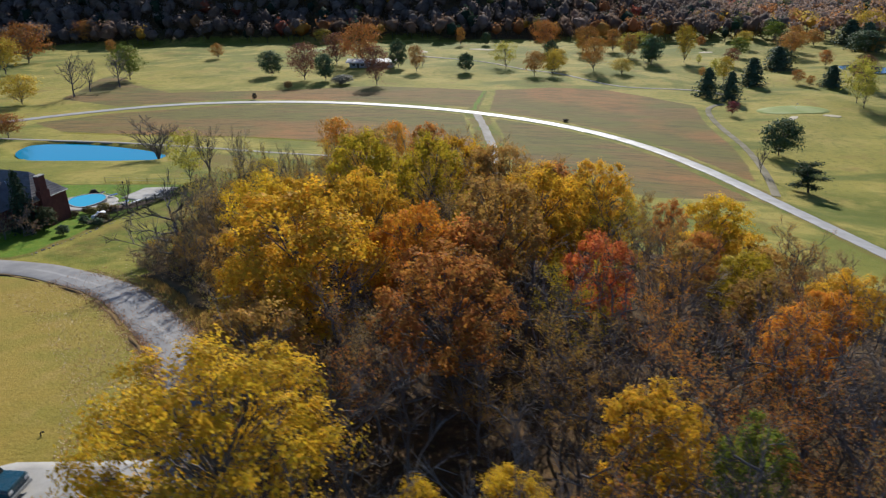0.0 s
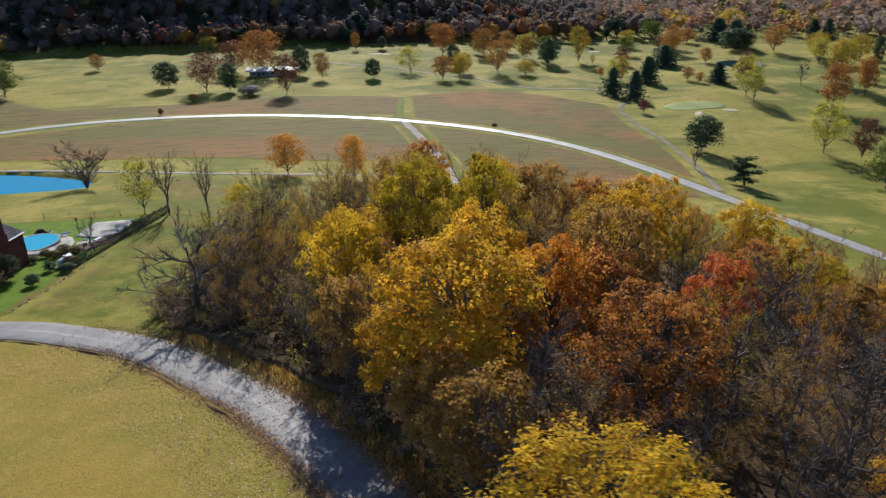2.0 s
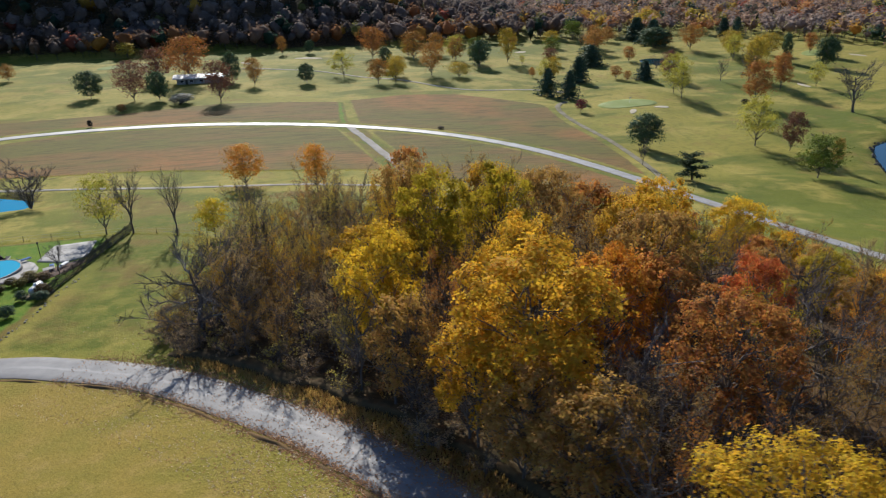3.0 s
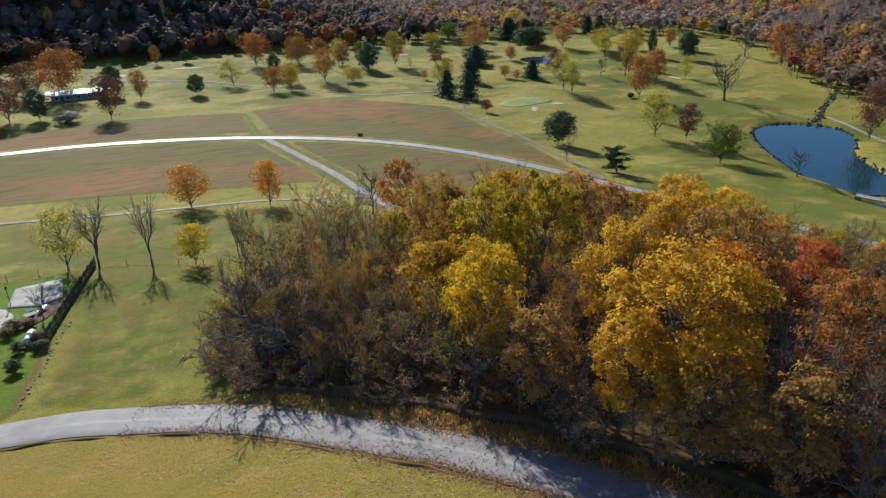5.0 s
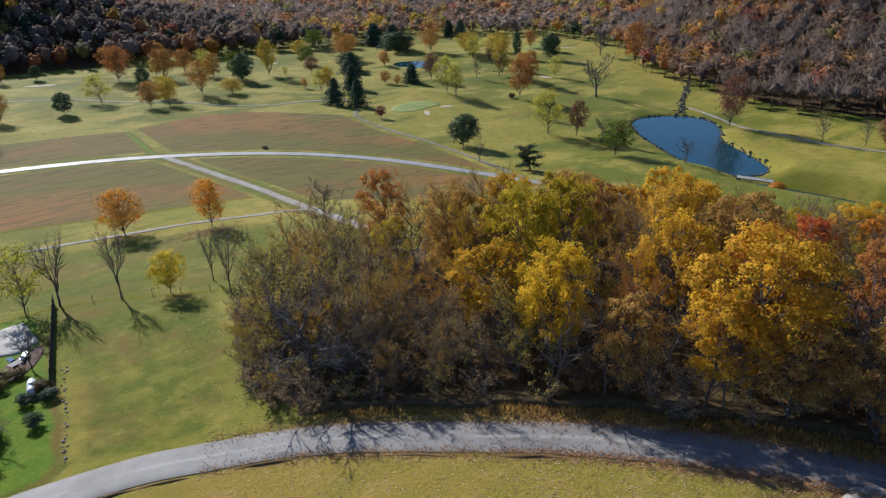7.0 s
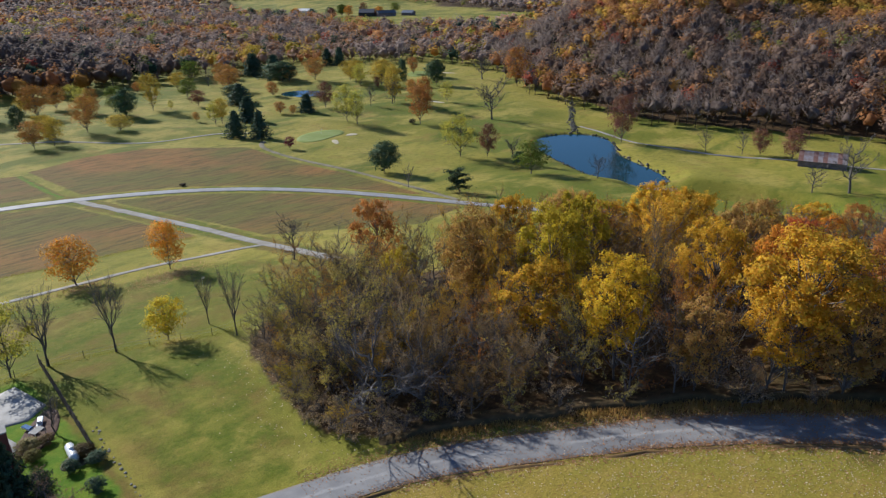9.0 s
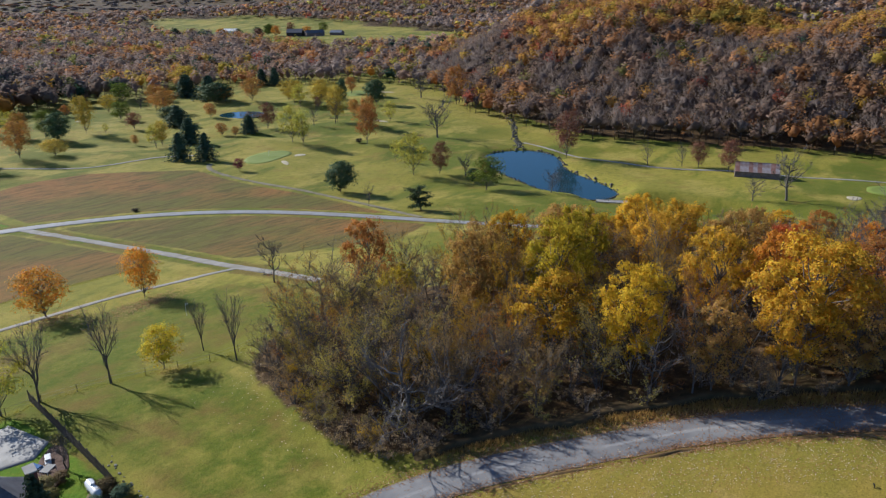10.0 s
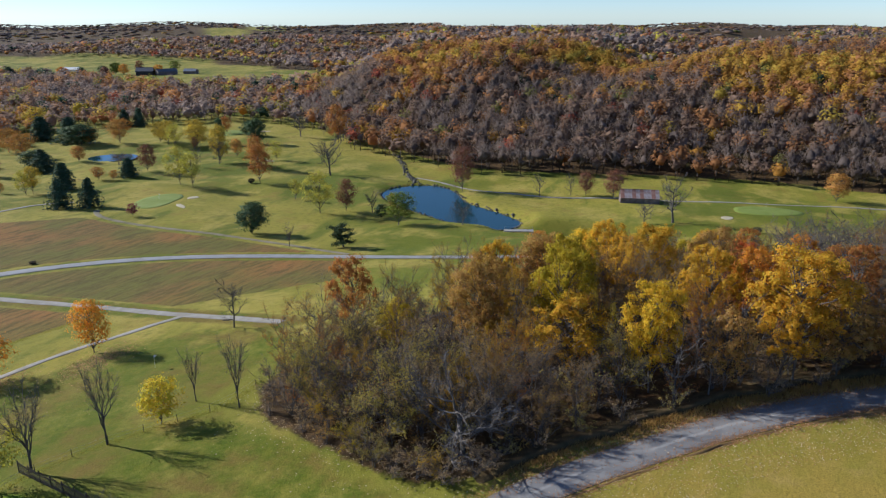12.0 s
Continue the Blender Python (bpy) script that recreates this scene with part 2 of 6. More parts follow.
def tint_mesh(me, layer, colours):
    """Store a colour for each vertex."""
    colours = np.asarray(colours, np.float32)
    if colours.shape[1] == 3:
        colours = np.hstack([colours, np.ones((len(colours), 1), np.float32)])
    me.color_attributes.new(layer, "FLOAT_COLOR", "POINT").data.foreach_set("color", colours.ravel())


def part(name, bm, material, parent=None, label="", smooth=False):
    """Link a bmesh as one mesh object under a thing or a part."""
    me = bpy.data.meshes.new(name)
    bmesh.ops.recalc_face_normals(bm, faces=bm.faces)
    bm.to_mesh(me)
    bm.free()
    me.materials.append(material)
    if smooth:
        me.polygons.foreach_set("use_smooth", [True] * len(me.polygons))
    ob = new(name, me)
    ob.parent = parent
    return tagged(ob, label)


def thing(name, x, y, z, turn=0.0, **tags):
    ob = new(name)
    ob.matrix_basis = pose(x, y, z, 0, 0, turn)
    return tagged(ob, **tags)


def box(bm, x, y, z, sx, sy, sz, bevel=0.0, turn=None):
    """A box by its middle and its sizes."""
    made = bmesh.ops.create_cube(bm, size=1.0, matrix=Matrix.Translation((x, y, z)) @ (turn or Matrix()) @ Matrix.Diagonal((sx, sy, sz, 1)))
    if bevel:
        edges = list({e for v in made["verts"] for e in v.link_edges})
        bmesh.ops.bevel(bm, geom=edges, offset=bevel, segments=2, affect="EDGES", profile=0.6)
    return bm


def rod(bm, a, b, r0, r1=None, sides=8):
    """A round bar from a to b."""
    a, b = Vector(a), Vector(b)
    turn = (b - a).to_track_quat("Z", "Y").to_matrix().to_4x4()
    bmesh.ops.create_cone(bm, cap_ends=True, segments=sides, radius1=r0, radius2=r0 if r1 is None else r1, depth=(b - a).length, matrix=Matrix.Translation((a + b) / 2) @ turn)
    return bm


def prism(bm, outline, y0, y1):
    """An outline in x and z, drawn out along y."""
    front = [bm.verts.new((x, y0, z)) for x, z in outline]
    back = [bm.verts.new((x, y1, z)) for x, z in outline]
    bm.faces.new(front)
    bm.faces.new(back[::-1])
    for i in range(len(outline)):
        j = (i + 1) % len(outline)
        bm.faces.new((front[i], front[j], back[j], back[i]))
    return bm


# ---- the lie of the land ----
def step(u):
    return 1 / (1 + np.exp(-np.clip(u, -60, 60)))


def bell(x, y, cx, cy, w):
    return np.exp(-((x - cx) ** 2 + (y - cy) ** 2) / (2 * w * w))


def inside(x, y, ring):
    """Distance to the edge of a ring of corners, positive inside."""
    ring = np.asarray(ring, float)
    near, odd = np.full(np.shape(x), 1e9), np.zeros(np.shape(x), bool)
    for (ax, ay), (bx, by) in zip(ring, np.roll(ring, -1, 0)):
        dx, dy = bx - ax, by - ay
        s = np.clip(((x - ax) * dx + (y - ay) * dy) / (dx * dx + dy * dy), 0, 1)
        near = np.minimum(near, np.hypot(x - ax - s * dx, y - ay - s * dy))
        if dy:
            odd ^= ((ay > y) != (by > y)) & (x < dx * (y - ay) / dy + ax)
    return np.where(odd, near, -near)


def rounded(ring, times=3):
    """Cut the corners of a ring until it is a smooth curve."""
    ring = np.asarray(ring, float)
    for _ in range(times):
        after = np.roll(ring, -1, 0)
        ring = np.stack([0.75 * ring + 0.25 * after, 0.25 * ring + 0.75 * after], 1).reshape(-1, 2)
    return ring


POND_EAST = rounded([(166.5, 180), (179, 180.2), (188, 173), (191, 163.8), (185.5, 154), (174.5, 147), (166.5, 143), (159, 132), (152, 121.5), (143.5, 113.5), (134, 117.5), (132.6, 123.7), (133, 134), (142.4, 150), (153.6, 167)], 2)
CREEK = rounded([(126, 117.5), (134.5, 113.5), (134.5, 107), (138, 90), (136, 68), (119, 68), (122.8, 85), (123.6, 97)], 2)
POND_WEST = rounded([(-108, 174), (-108.6, 179.8), (-107, 183), (-93.6, 182), (-77.4, 175.4), (-68.6, 169.8), (-67.4, 167.4), (-69.4, 163.4), (-79.5, 164.6), (-93, 165), (-103, 167.6)], 2)
POND_NORTH = rounded([(186, 352), (199, 354), (209, 338), (196, 326), (184, 336)])
WATERS = ((POND_EAST, -25.6), (CREEK, -26.6), (POND_WEST, -11.0), (POND_NORTH, -24.6))


def swell(u, w=25.0):
    return w * np.log1p(np.exp(np.clip(u / w, -40, 40)))


def ridge_foot(y):
    """Where the eastern ridge begins, by y."""
    return 236 + 0.75 * swell(y - 175) + 2.2 * swell(y - 320) + 9 * np.sin(y / 33)


def land(x, y):
    """Height of the ground."""
    x, y = np.asarray(x, float), np.asarray(y, float)
    near = (np.full(x.shape, -18.62)
            + 2.54 * step((150 - y) / 45)
            + -0.84 * step((60 - x - 0.25 * (y - 100)) / 40)
            + 8.9 * step((150 - y) / 45) * step((60 - x - 0.25 * (y - 100)) / 40)
            + 12.65 * bell(x, y, 10, 20, 60)
            + -2.26 * bell(x, y, -40, 70, 30)
            + 2.05 * step((0.5 * x - y + 230) / 40)
            + -2.69 * bell(x, y, -120, 200, 90)
            + -6.7 * step((x - 80) / 40)
            + -5.11 * step((250 - y) / 60)
            + 14.57 * step(-x / 60) * step((300 - y) / 60)
            + 0.18 * bell(x, y, -20, 230, 50))
    away = np.hypot(x - 40, y - 200)
    far = -24 + (4 + 16 * step((away - 1250) / 120)) * (np.sin(x / 310 + 1.0) * np.cos(y / 270) + 0.5 * np.sin(x / 130 + y / 170)) + 10 * step((away - 2600) / 650)
    z = near + (far - near) * step((away - 520) / 60)
    # wooded ridge to the east, with spurs
    s = np.maximum((x - ridge_foot(y)) * 0.85, 0)
    spur = 1 + 0.24 * np.sin(y / 46 + 0.7 + x / 260) + 0.12 * np.sin(y / 23 + x / 80)
    z = z + 36 * (1 - np.exp(-(s / 95) ** 1.3)) * spur * step((760 - y) / 60) * step((1700 - x) / 200)
    # shaded hill to the north
    s = np.maximum(y - 452 - 0.10 * np.abs(x + 40) + 7 * np.sin(x / 40), 0)
    z = z + 88 * (1 - np.exp(-(s / 112) ** 1.5)) * step((95 - x) / 38) * step((x + 900) / 120)
    # mounds and hollows of the fairways
    open_turf = np.maximum(step((x - 84 - 0.06 * (y - 200)) / 5), step((y - 292) / 6)) * step((470 - y) / 12) * step((ridge_foot(y) - 6 - x) / 8)
    z = z + open_turf * (0.60 * np.sin(x / 9.5 + 1.3 * np.sin(y / 23)) * np.sin(y / 13 + 0.8 * np.sin(x / 31)) + 0.35 * np.sin(x / 17 - y / 21))
    for ring, level in WATERS:
        d = inside(x, y, ring)
        z = np.where(d > -9, z + (np.minimum(z, level + 0.5) - z) * step((d + 4.5) / 1.2), z)
        z = np.where(d > -0.8, np.minimum(z, level - np.clip(d + 0.4, -0.5, 1.5) * 0.8), z)
    return z


def height(x, y):
    return float(land(np.array([x]), np.array([y]))[0])


# ---- ground ----
LANE = [(-74, 84), (-66, 84.4), (-60.2, 84.2), (-56.3, 83.2), (-51.2, 81.8), (-46.8, 79.2), (-41, 75.6), (-36.8, 71.8), (-32.4, 66.4), (-27.4, 59.4), (-24.6, 55.4), (-21.6, 49.8), (-19, 44.2), (-16.9, 39.4), (-14.8, 32), (-13.6, 24), (-13.4, 12), (-14, -5), (-16, -40)]
GRAVEL_ROAD = [(-170, 168), (-150, 198), (-131.6, 221), (-111.7, 238), (-95, 246.5), (-77, 250.5), (-47.4, 250.5), (-17.5, 243.5), (9, 233), (35.2, 216), (52, 196), (62, 171.5), (68, 139), (71, 112), (73, 85), (74, 40), (80, -20)]
DRIVE = [(9.2, 234), (11, 207), (11.6, 180), (11, 168), (9.8, 155), (9.2, 142), (7, 128)]
LOW_PATH = [(-150, 196), (-110, 186.5), (-87, 181.8), (-71.7, 176.6), (-57, 172), (-46, 167.8), (-36, 165), (-23.6, 162.4), (-11.2, 160), (-4, 156.8), (4, 154.4), (9.6, 152)]
CART_PATH = [(100.5, 262), (94.5, 256.5), (90.4, 249.5), (87.5, 236), (84.6, 213), (83, 194.5), (78.5, 173.5), (74, 158), (70, 146)]
UPPER_PATH = [(-15, 377), (12, 359), (38, 342), (66, 296), (84, 291.5), (101, 290.5), (112, 281)]
EAST_PATH = [(206, 178), (190, 150), (184, 122), (185, 104), (190, 70), (195, 45), (201, 6), (206, -40)]
WOOD = rounded([(-33, 99), (-38.5, 85), (-34.5, 78), (-29, 70.8), (-21.5, 58.6), (-16.5, 47.5), (-13, 38), (-11.2, 28), (-10, 12), (40, 8), (50, 45), (46, 82), (30, 88), (15, 97), (6, 107), (-3, 115), (-18, 116), (-28, 111)], 2)
MEADOWS = [
    [(-44, 254), (-5, 246.5), (8, 241), (14, 277), (-5, 282), (-26, 286), (-62, 277), (-105, 274), (-127, 296), (-150, 330), (-140, 262), (-112, 245), (-78, 258)],
    [(19, 279), (41, 286), (63, 284), (77, 271), (88, 257), (84, 222), (77, 181), (70, 150), (66, 172), (56, 199), (37, 221), (14, 236)],
    [(-48, 246), (-17, 238), (5, 229.5), (8.5, 202), (8, 172), (-5, 174.5), (-25, 179), (-45, 187), (-75, 191), (-107, 198), (-125, 215), (-108, 231), (-75, 245)],
    [(15, 226), (35, 211), (50, 193), (59, 170), (64, 140), (40, 135), (14, 160), (14, 190)],
]
LUSH = [[(-51.8, 106), (-55.4, 91), (-57, 86), (-90, 88), (-95, 118), (-80, 132), (-48, 131)], [(7, 236), (10, 235), (15.6, 276), (12.4, 277)]]

LAWNS = [[(-51, 105), (-55, 92), (-57, 86.5), (-46, 81.5), (-40, 84), (-34, 98), (-29, 111), (-25, 117), (-46, 131)], [(-46, 133), (-26, 119), (0, 120), (6, 140), (-8, 154), (-24, 158), (-60, 168), (-58, 140)]]


def axis(a, b, fine, lo, hi):
    """Grid lines that are fine from a to b and widen outside."""
    out, w, lines = [], fine, list(np.arange(a, b + fine, fine))
    p = lines[-1]
    while p < hi:
        w *= 1.13
        p += w
        lines.append(min(p, hi))
    w, p = fine, lines[0]
    while p > lo:
        w *= 1.13
        p -= w
        out.append(max(p, lo))
    return np.array(out[::-1] + lines)


def build_ground():
    gx, gy = axis(-140, 235, 1.7, -4600, 4700), axis(20, 300, 1.7, -3200, 4900)
    x, y = np.meshgrid(gx, gy)
    z = land(x, y)
    lane_away = ribbon_distance(x, y, LANE)
    idx = np.arange(x.size).reshape(x.shape)
    faces = np.stack([idx[:-1, :-1], idx[:-1, 1:], idx[1:, 1:], idx[1:, :-1]], -1).reshape(-1, 4)
    me = raw_mesh("ground", np.stack([x, y, z], -1).reshape(-1, 3), faces, M_GROUND, True)
    soft = lambda d, w: np.clip(0.5 + d / w, 0, 1)
    meadow = np.max([soft(inside(x, y, ring), 3.5) for ring in MEADOWS], 0)
    for line, wide in ((DRIVE, 4.5), (GRAVEL_ROAD, 5.0), (CART_PATH, 3.5)):
        meadow = np.minimum(meadow, soft(ribbon_distance(x, y, line) - wide, 3.0))
    far = np.hypot(x - 40, y - 200)
    foot = ridge_foot(y)
    litter = np.max([soft(inside(x, y, WOOD) + 0.5, 4), soft(x - foot, 8), soft(y - 452 - 0.1 * np.abs(x + 40) + 7 * np.sin(x / 40), 8) * (x < 130)], 0)
    litter = np.where((inside(x, y, FAR_FIELD) > 0) | (inside(x, y, HORIZON_FIELD) > 0), 0, np.maximum(litter, soft(far - 520, 60) * 0.9))
    woodside = step((inside(x, y, WOOD) + 6.5) / 0.7)
    verge = np.clip((7.5 - lane_away) / 3.0, 0, 1) * (0.40 + 0.35 * step((50 - y) / 5)) * (y < 76) * (x > -38) * np.maximum(woodside, 0.75 * step((47 - y) / 4))
    litter = np.maximum(litter, verge)
    lush = np.max([soft(inside(x, y, ring), 2.0) for ring in LUSH] + [0.56 * soft(inside(x, y, ring), 5.0) for ring in LAWNS], 0)
    lush = np.maximum(lush, 0.62 * np.maximum(soft(4.6 - ribbon_distance(x, y, DRIVE), 3.0), soft(4.4 - ribbon_distance(x, y, GRAVEL_ROAD), 3.0)) * (x > -60))
    dry = soft(-inside(x, y, [(-70, 80.5), (-56, 80), (-46, 76), (-36, 67.5), (-27, 56), (-20, 44), (-15, 30), (-15, -60), (-160, -60), (-160, 82)]) * -1, 3.0)
    tint_mesh(me, "cover", np.stack([meadow, litter, lush, dry], -1).reshape(-1, 4))
    tagged(new("ground", me), "rolling autumn grassland with brown meadow and mown turf", "ground", kind="structure")


FAR_FIELD = rounded([(840, 1187), (880, 1000), (905, 832), (808, 625), (702, 448), (597, 470), (520, 500), (505, 590), (545, 680), (570, 853), (700, 1100)], 2)
HORIZON_FIELD = rounded([(1700, 1330), (2620, 1734), (4000, 2560), (2600, 2080), (1900, 1600)], 2)


def smooth_line(points, times=3):
    p = np.asarray(points, float)
    for _ in range(times):
        q = np.stack([0.75 * p[:-1] + 0.25 * p[1:], 0.25 * p[:-1] + 0.75 * p[1:]], 1).reshape(-1, 2)
        p = np.vstack([p[:1], q, p[-1:]])
    return p


def ribbon_distance(x, y, line):
    near = np.full(np.shape(x), 1e9)
    line = smooth_line(line, 2)
    for (ax, ay), (bx, by) in zip(line[:-1], line[1:]):
        dx, dy = bx - ax, by - ay
        s = np.clip(((x - ax) * dx + (y - ay) * dy) / (dx * dx + dy * dy + 1e-9), 0, 1)
        near = np.minimum(near, np.hypot(x - ax - s * dx, y - ay - s * dy))
    return near


def ribbon(name, line, width, material, lift, label, category, ragged=0.12, piece=1.2):
    """A road laid over the ground, with a crown, ragged edges and skirts that go into the earth."""
    p = smooth_line(line)
    along = np.concatenate([[0], np.cumsum(np.hypot(*np.diff(p, axis=0).T))])
    t = np.arange(0, along[-1], piece)
    c = np.stack([np.interp(t, along, p[:, i]) for i in (0, 1)], -1)
    d = np.gradient(c, axis=0)
    side = np.stack([d[:, 1], -d[:, 0]], -1) / np.hypot(*d.T)[:, None]
    cuts, verts = (-1.0, -0.995, -0.985, -0.5, 0.0, 0.5, 0.985, 0.995, 1.0), []
    for k, cut in enumerate(cuts):
        wob = np.array([noise.noise((q * 0.35, 5.0 * (cut > 0), width)) for q in t]) * ragged * abs(cut)
        q = c + side * (cut * width / 2 + np.sign(cut) * wob)[:, None]
        z = land(q[:, 0], q[:, 1]) + (lift + 0.03 * (1 - cut * cut) if abs(cut) < 0.99 else lift - 0.01 if abs(cut) < 0.999 else -0.35)
        verts.append(np.column_stack([q, z]))
    v = np.stack(verts, 1)
    n, m = len(t), len(cuts)
    idx = np.arange(n * m).reshape(n, m)
    faces = np.stack([idx[:-1, :-1], idx[:-1, 1:], idx[1:, 1:], idx[1:, :-1]], -1).reshape(-1, 4)
    me = raw_mesh(name, v.reshape(-1, 3), faces, material, True)
    uv = np.stack([np.tile((np.array(cuts) + 1) / 2, n), np.repeat(t, m)], -1)[faces.ravel()]
    me.uv_layers.new(name="UVMap").data.foreach_set("uv", uv.astype(np.float32).ravel())
    return tagged(new(name, me), label, category, kind="structure")


def patch(name, ring, material, lift, label, category, level=None, kind="structure", sink=0.0):
    """A sheet inside a ring: it follows the ground, or lies level."""
    ring = np.asarray(ring, float)
    mid = ring.mean(0)
    rings = [mid + (ring - mid) * s for s in (1.0, 0.97, 0.8, 0.55, 0.3, 0.1)]
    rows = []
    for k, r in enumerate(rings):
        z = np.full(len(r), level) if level is not None else land(r[:, 0], r[:, 1]) + (lift if k else -0.3) - (sink if k > 1 else 0)
        rows.append(np.column_stack([r, z]))
    v, n = np.vstack(rows), len(ring)
    idx = np.arange(len(v)).reshape(len(rings), n)
    nxt = np.roll(idx, -1, 1)
    faces = np.stack([idx[:-1], nxt[:-1], nxt[1:], idx[1:]], -1).reshape(-1, 4)
    me = raw_mesh(name, v, faces, material, True)
    bm = bmesh.new()
    bm.from_mesh(me)
    bm.verts.ensure_lookup_table()
    bm.faces.new([bm.verts[i] for i in idx[-1]])
    bmesh.ops.recalc_face_normals(bm, faces=bm.faces)
    if sum(f.normal.z for f in bm.faces) < 0:
        bmesh.ops.reverse_faces(bm, faces=bm.faces)
    bm.to_mesh(me)
    bm.free()
    return tagged(new(name, me), label, category, kind=kind)


build_ground()
ribbon("lane", LANE, 4.7, M_LANE, 0.06, "worn grey asphalt lane curving round the wood", "road")
ribbon("gravel_road", GRAVEL_ROAD, 4.2, M_GRAVEL, 0.10, "pale gravel road across the brown meadow", "road", 0.3, 2.0)
ribbon("driveway", DRIVE, 2.4, M_DRIVE, 0.06, "grey gravel drive leading off the road", "road", 0.3, 1.6)
ribbon("low_path", LOW_PATH, 1.5, M_DRIVE, 0.05, "narrow pale path along the mown strip", "path", 0.15, 1.6)
ribbon("cart_path", CART_PATH, 1.9, M_TRACK, 0.09, "grey cart path beside the meadow", "path", 0.2, 1.6)
ribbon("upper_path", UPPER_PATH, 1.6, M_DRIVE, 0.10, "thin pale cart path over the turf", "path", 0.2, 2.5)
ribbon("east_path", EAST_PATH, 1.5, M_DRIVE, 0.10, "pale cart path under the wooded ridge", "path", 0.2, 2.5)
patch("pond_east", POND_EAST, M_POND, 0, "dark blue still pond with grassy banks", "pond", -25.6)
patch("creek_pool", CREEK, M_POND, 0, "dark blue lower pond below the bridge", "pond", -26.6)
patch("pond_west", POND_WEST, M_SKYTINT, 0, "bright blue pond with the sky's reflection painted into its colour", "pond", -11.0)
patch("pond_north", POND_NORTH, M_POND, 0, "small blue pond among scattered trees", "pond", -24.6)


# ---- trees ----
def tubes(segments, sides):
    """Tapered bars: rows of start, end and two radii, as vertices and triangles or quads."""
    s = np.asarray(segments, float)
    a, b, r0, r1 = s[:, 0:3], s[:, 3:6], s[:, 6], s[:, 7]
    d = b - a
    d /= np.linalg.norm(d, axis=1)[:, None] + 1e-9
    u = np.cross(d, np.where(np.abs(d[:, 2:3]) > 0.9, [[1.0, 0, 0]], [[0, 0, 1.0]]))
    u /= np.linalg.norm(u, axis=1)[:, None] + 1e-9
    w = np.cross(d, u)
    ang = np.arange(sides) * 2 * math.pi / sides
    ring = u[:, None] * np.cos(ang)[:, None] + w[:, None] * np.sin(ang)[:, None]
    v = np.concatenate([a[:, None] + ring * r0[:, None, None], b[:, None] + ring * r1[:, None, None]], 1)
    base = (np.arange(len(s)) * 2 * sides)[:, None]
    k = np.arange(sides)
    j = (k + 1) % sides
    f = np.stack([base + k, base + j, base + sides + j, base + sides + k], -1).reshape(-1, 4)
    return v.reshape(-1, 3), f


def strips(segments, seed):
    """Twigs: one slim tapering blade each."""
    s = np.asarray(segments, float)
    a, b, r0, r1 = s[:, 0:3], s[:, 3:6], s[:, 6:7], s[:, 7:8]
    u = np.cross(b - a, np.random.default_rng(seed).normal(0, 1, a.shape))
    u /= np.linalg.norm(u, axis=1)[:, None] + 1e-9
    v = np.stack([a - u * r0, a + u * r0, b + u * r1, b - u * r1], 1)
    return v.reshape(-1, 3), np.arange(4 * len(s)).reshape(-1, 4)


def crooked(rng, a, b, n, sag, r0, r1):
    """A bent limb from a to b in n pieces."""
    a, b = np.asarray(a, float), np.asarray(b, float)
    t = np.linspace(0, 1, n + 1)[:, None]
    p = a + (b - a) * t + np.array([0, 0, 1]) * sag * np.sin(math.pi * t) + rng.normal(0, 0.018, (n + 1, 3)) * (t * (1 - t) * 4)
    r = r0 + (r1 - r0) * t[:, 0]
    return [(*p[i], *p[i + 1], r[i], r[i + 1]) for i in range(n)], p


def leaf_cards(rng, at, size, out, flat=0.35):
    """Small four-cornered leaves or sprays at the points given, turned at random but leaning outwards."""
    n = len(at)
    nrm = rng.normal(0, 0.5, (n, 3)) + out * 1.35 + np.array([0, 0, flat])
    nrm /= np.linalg.norm(nrm, axis=1)[:, None]
    u = np.cross(nrm, rng.normal(0, 1, (n, 3)))
    u /= np.linalg.norm(u, axis=1)[:, None] + 1e-9
    w = np.cross(nrm, u)
    s = size * rng.uniform(0.6, 1.35, (n, 1))
    a, b = u * s * 0.5, w * s * rng.uniform(0.45, 0.8, (n, 1)) * 0.5
    bend = nrm * s * 0.12
    v = np.stack([at - a - bend, at - b * 1.2 + bend, at + a - bend * 0.5, at + b + bend], 1)
    return v.reshape(-1, 3), np.arange(4 * n).reshape(n, 4)


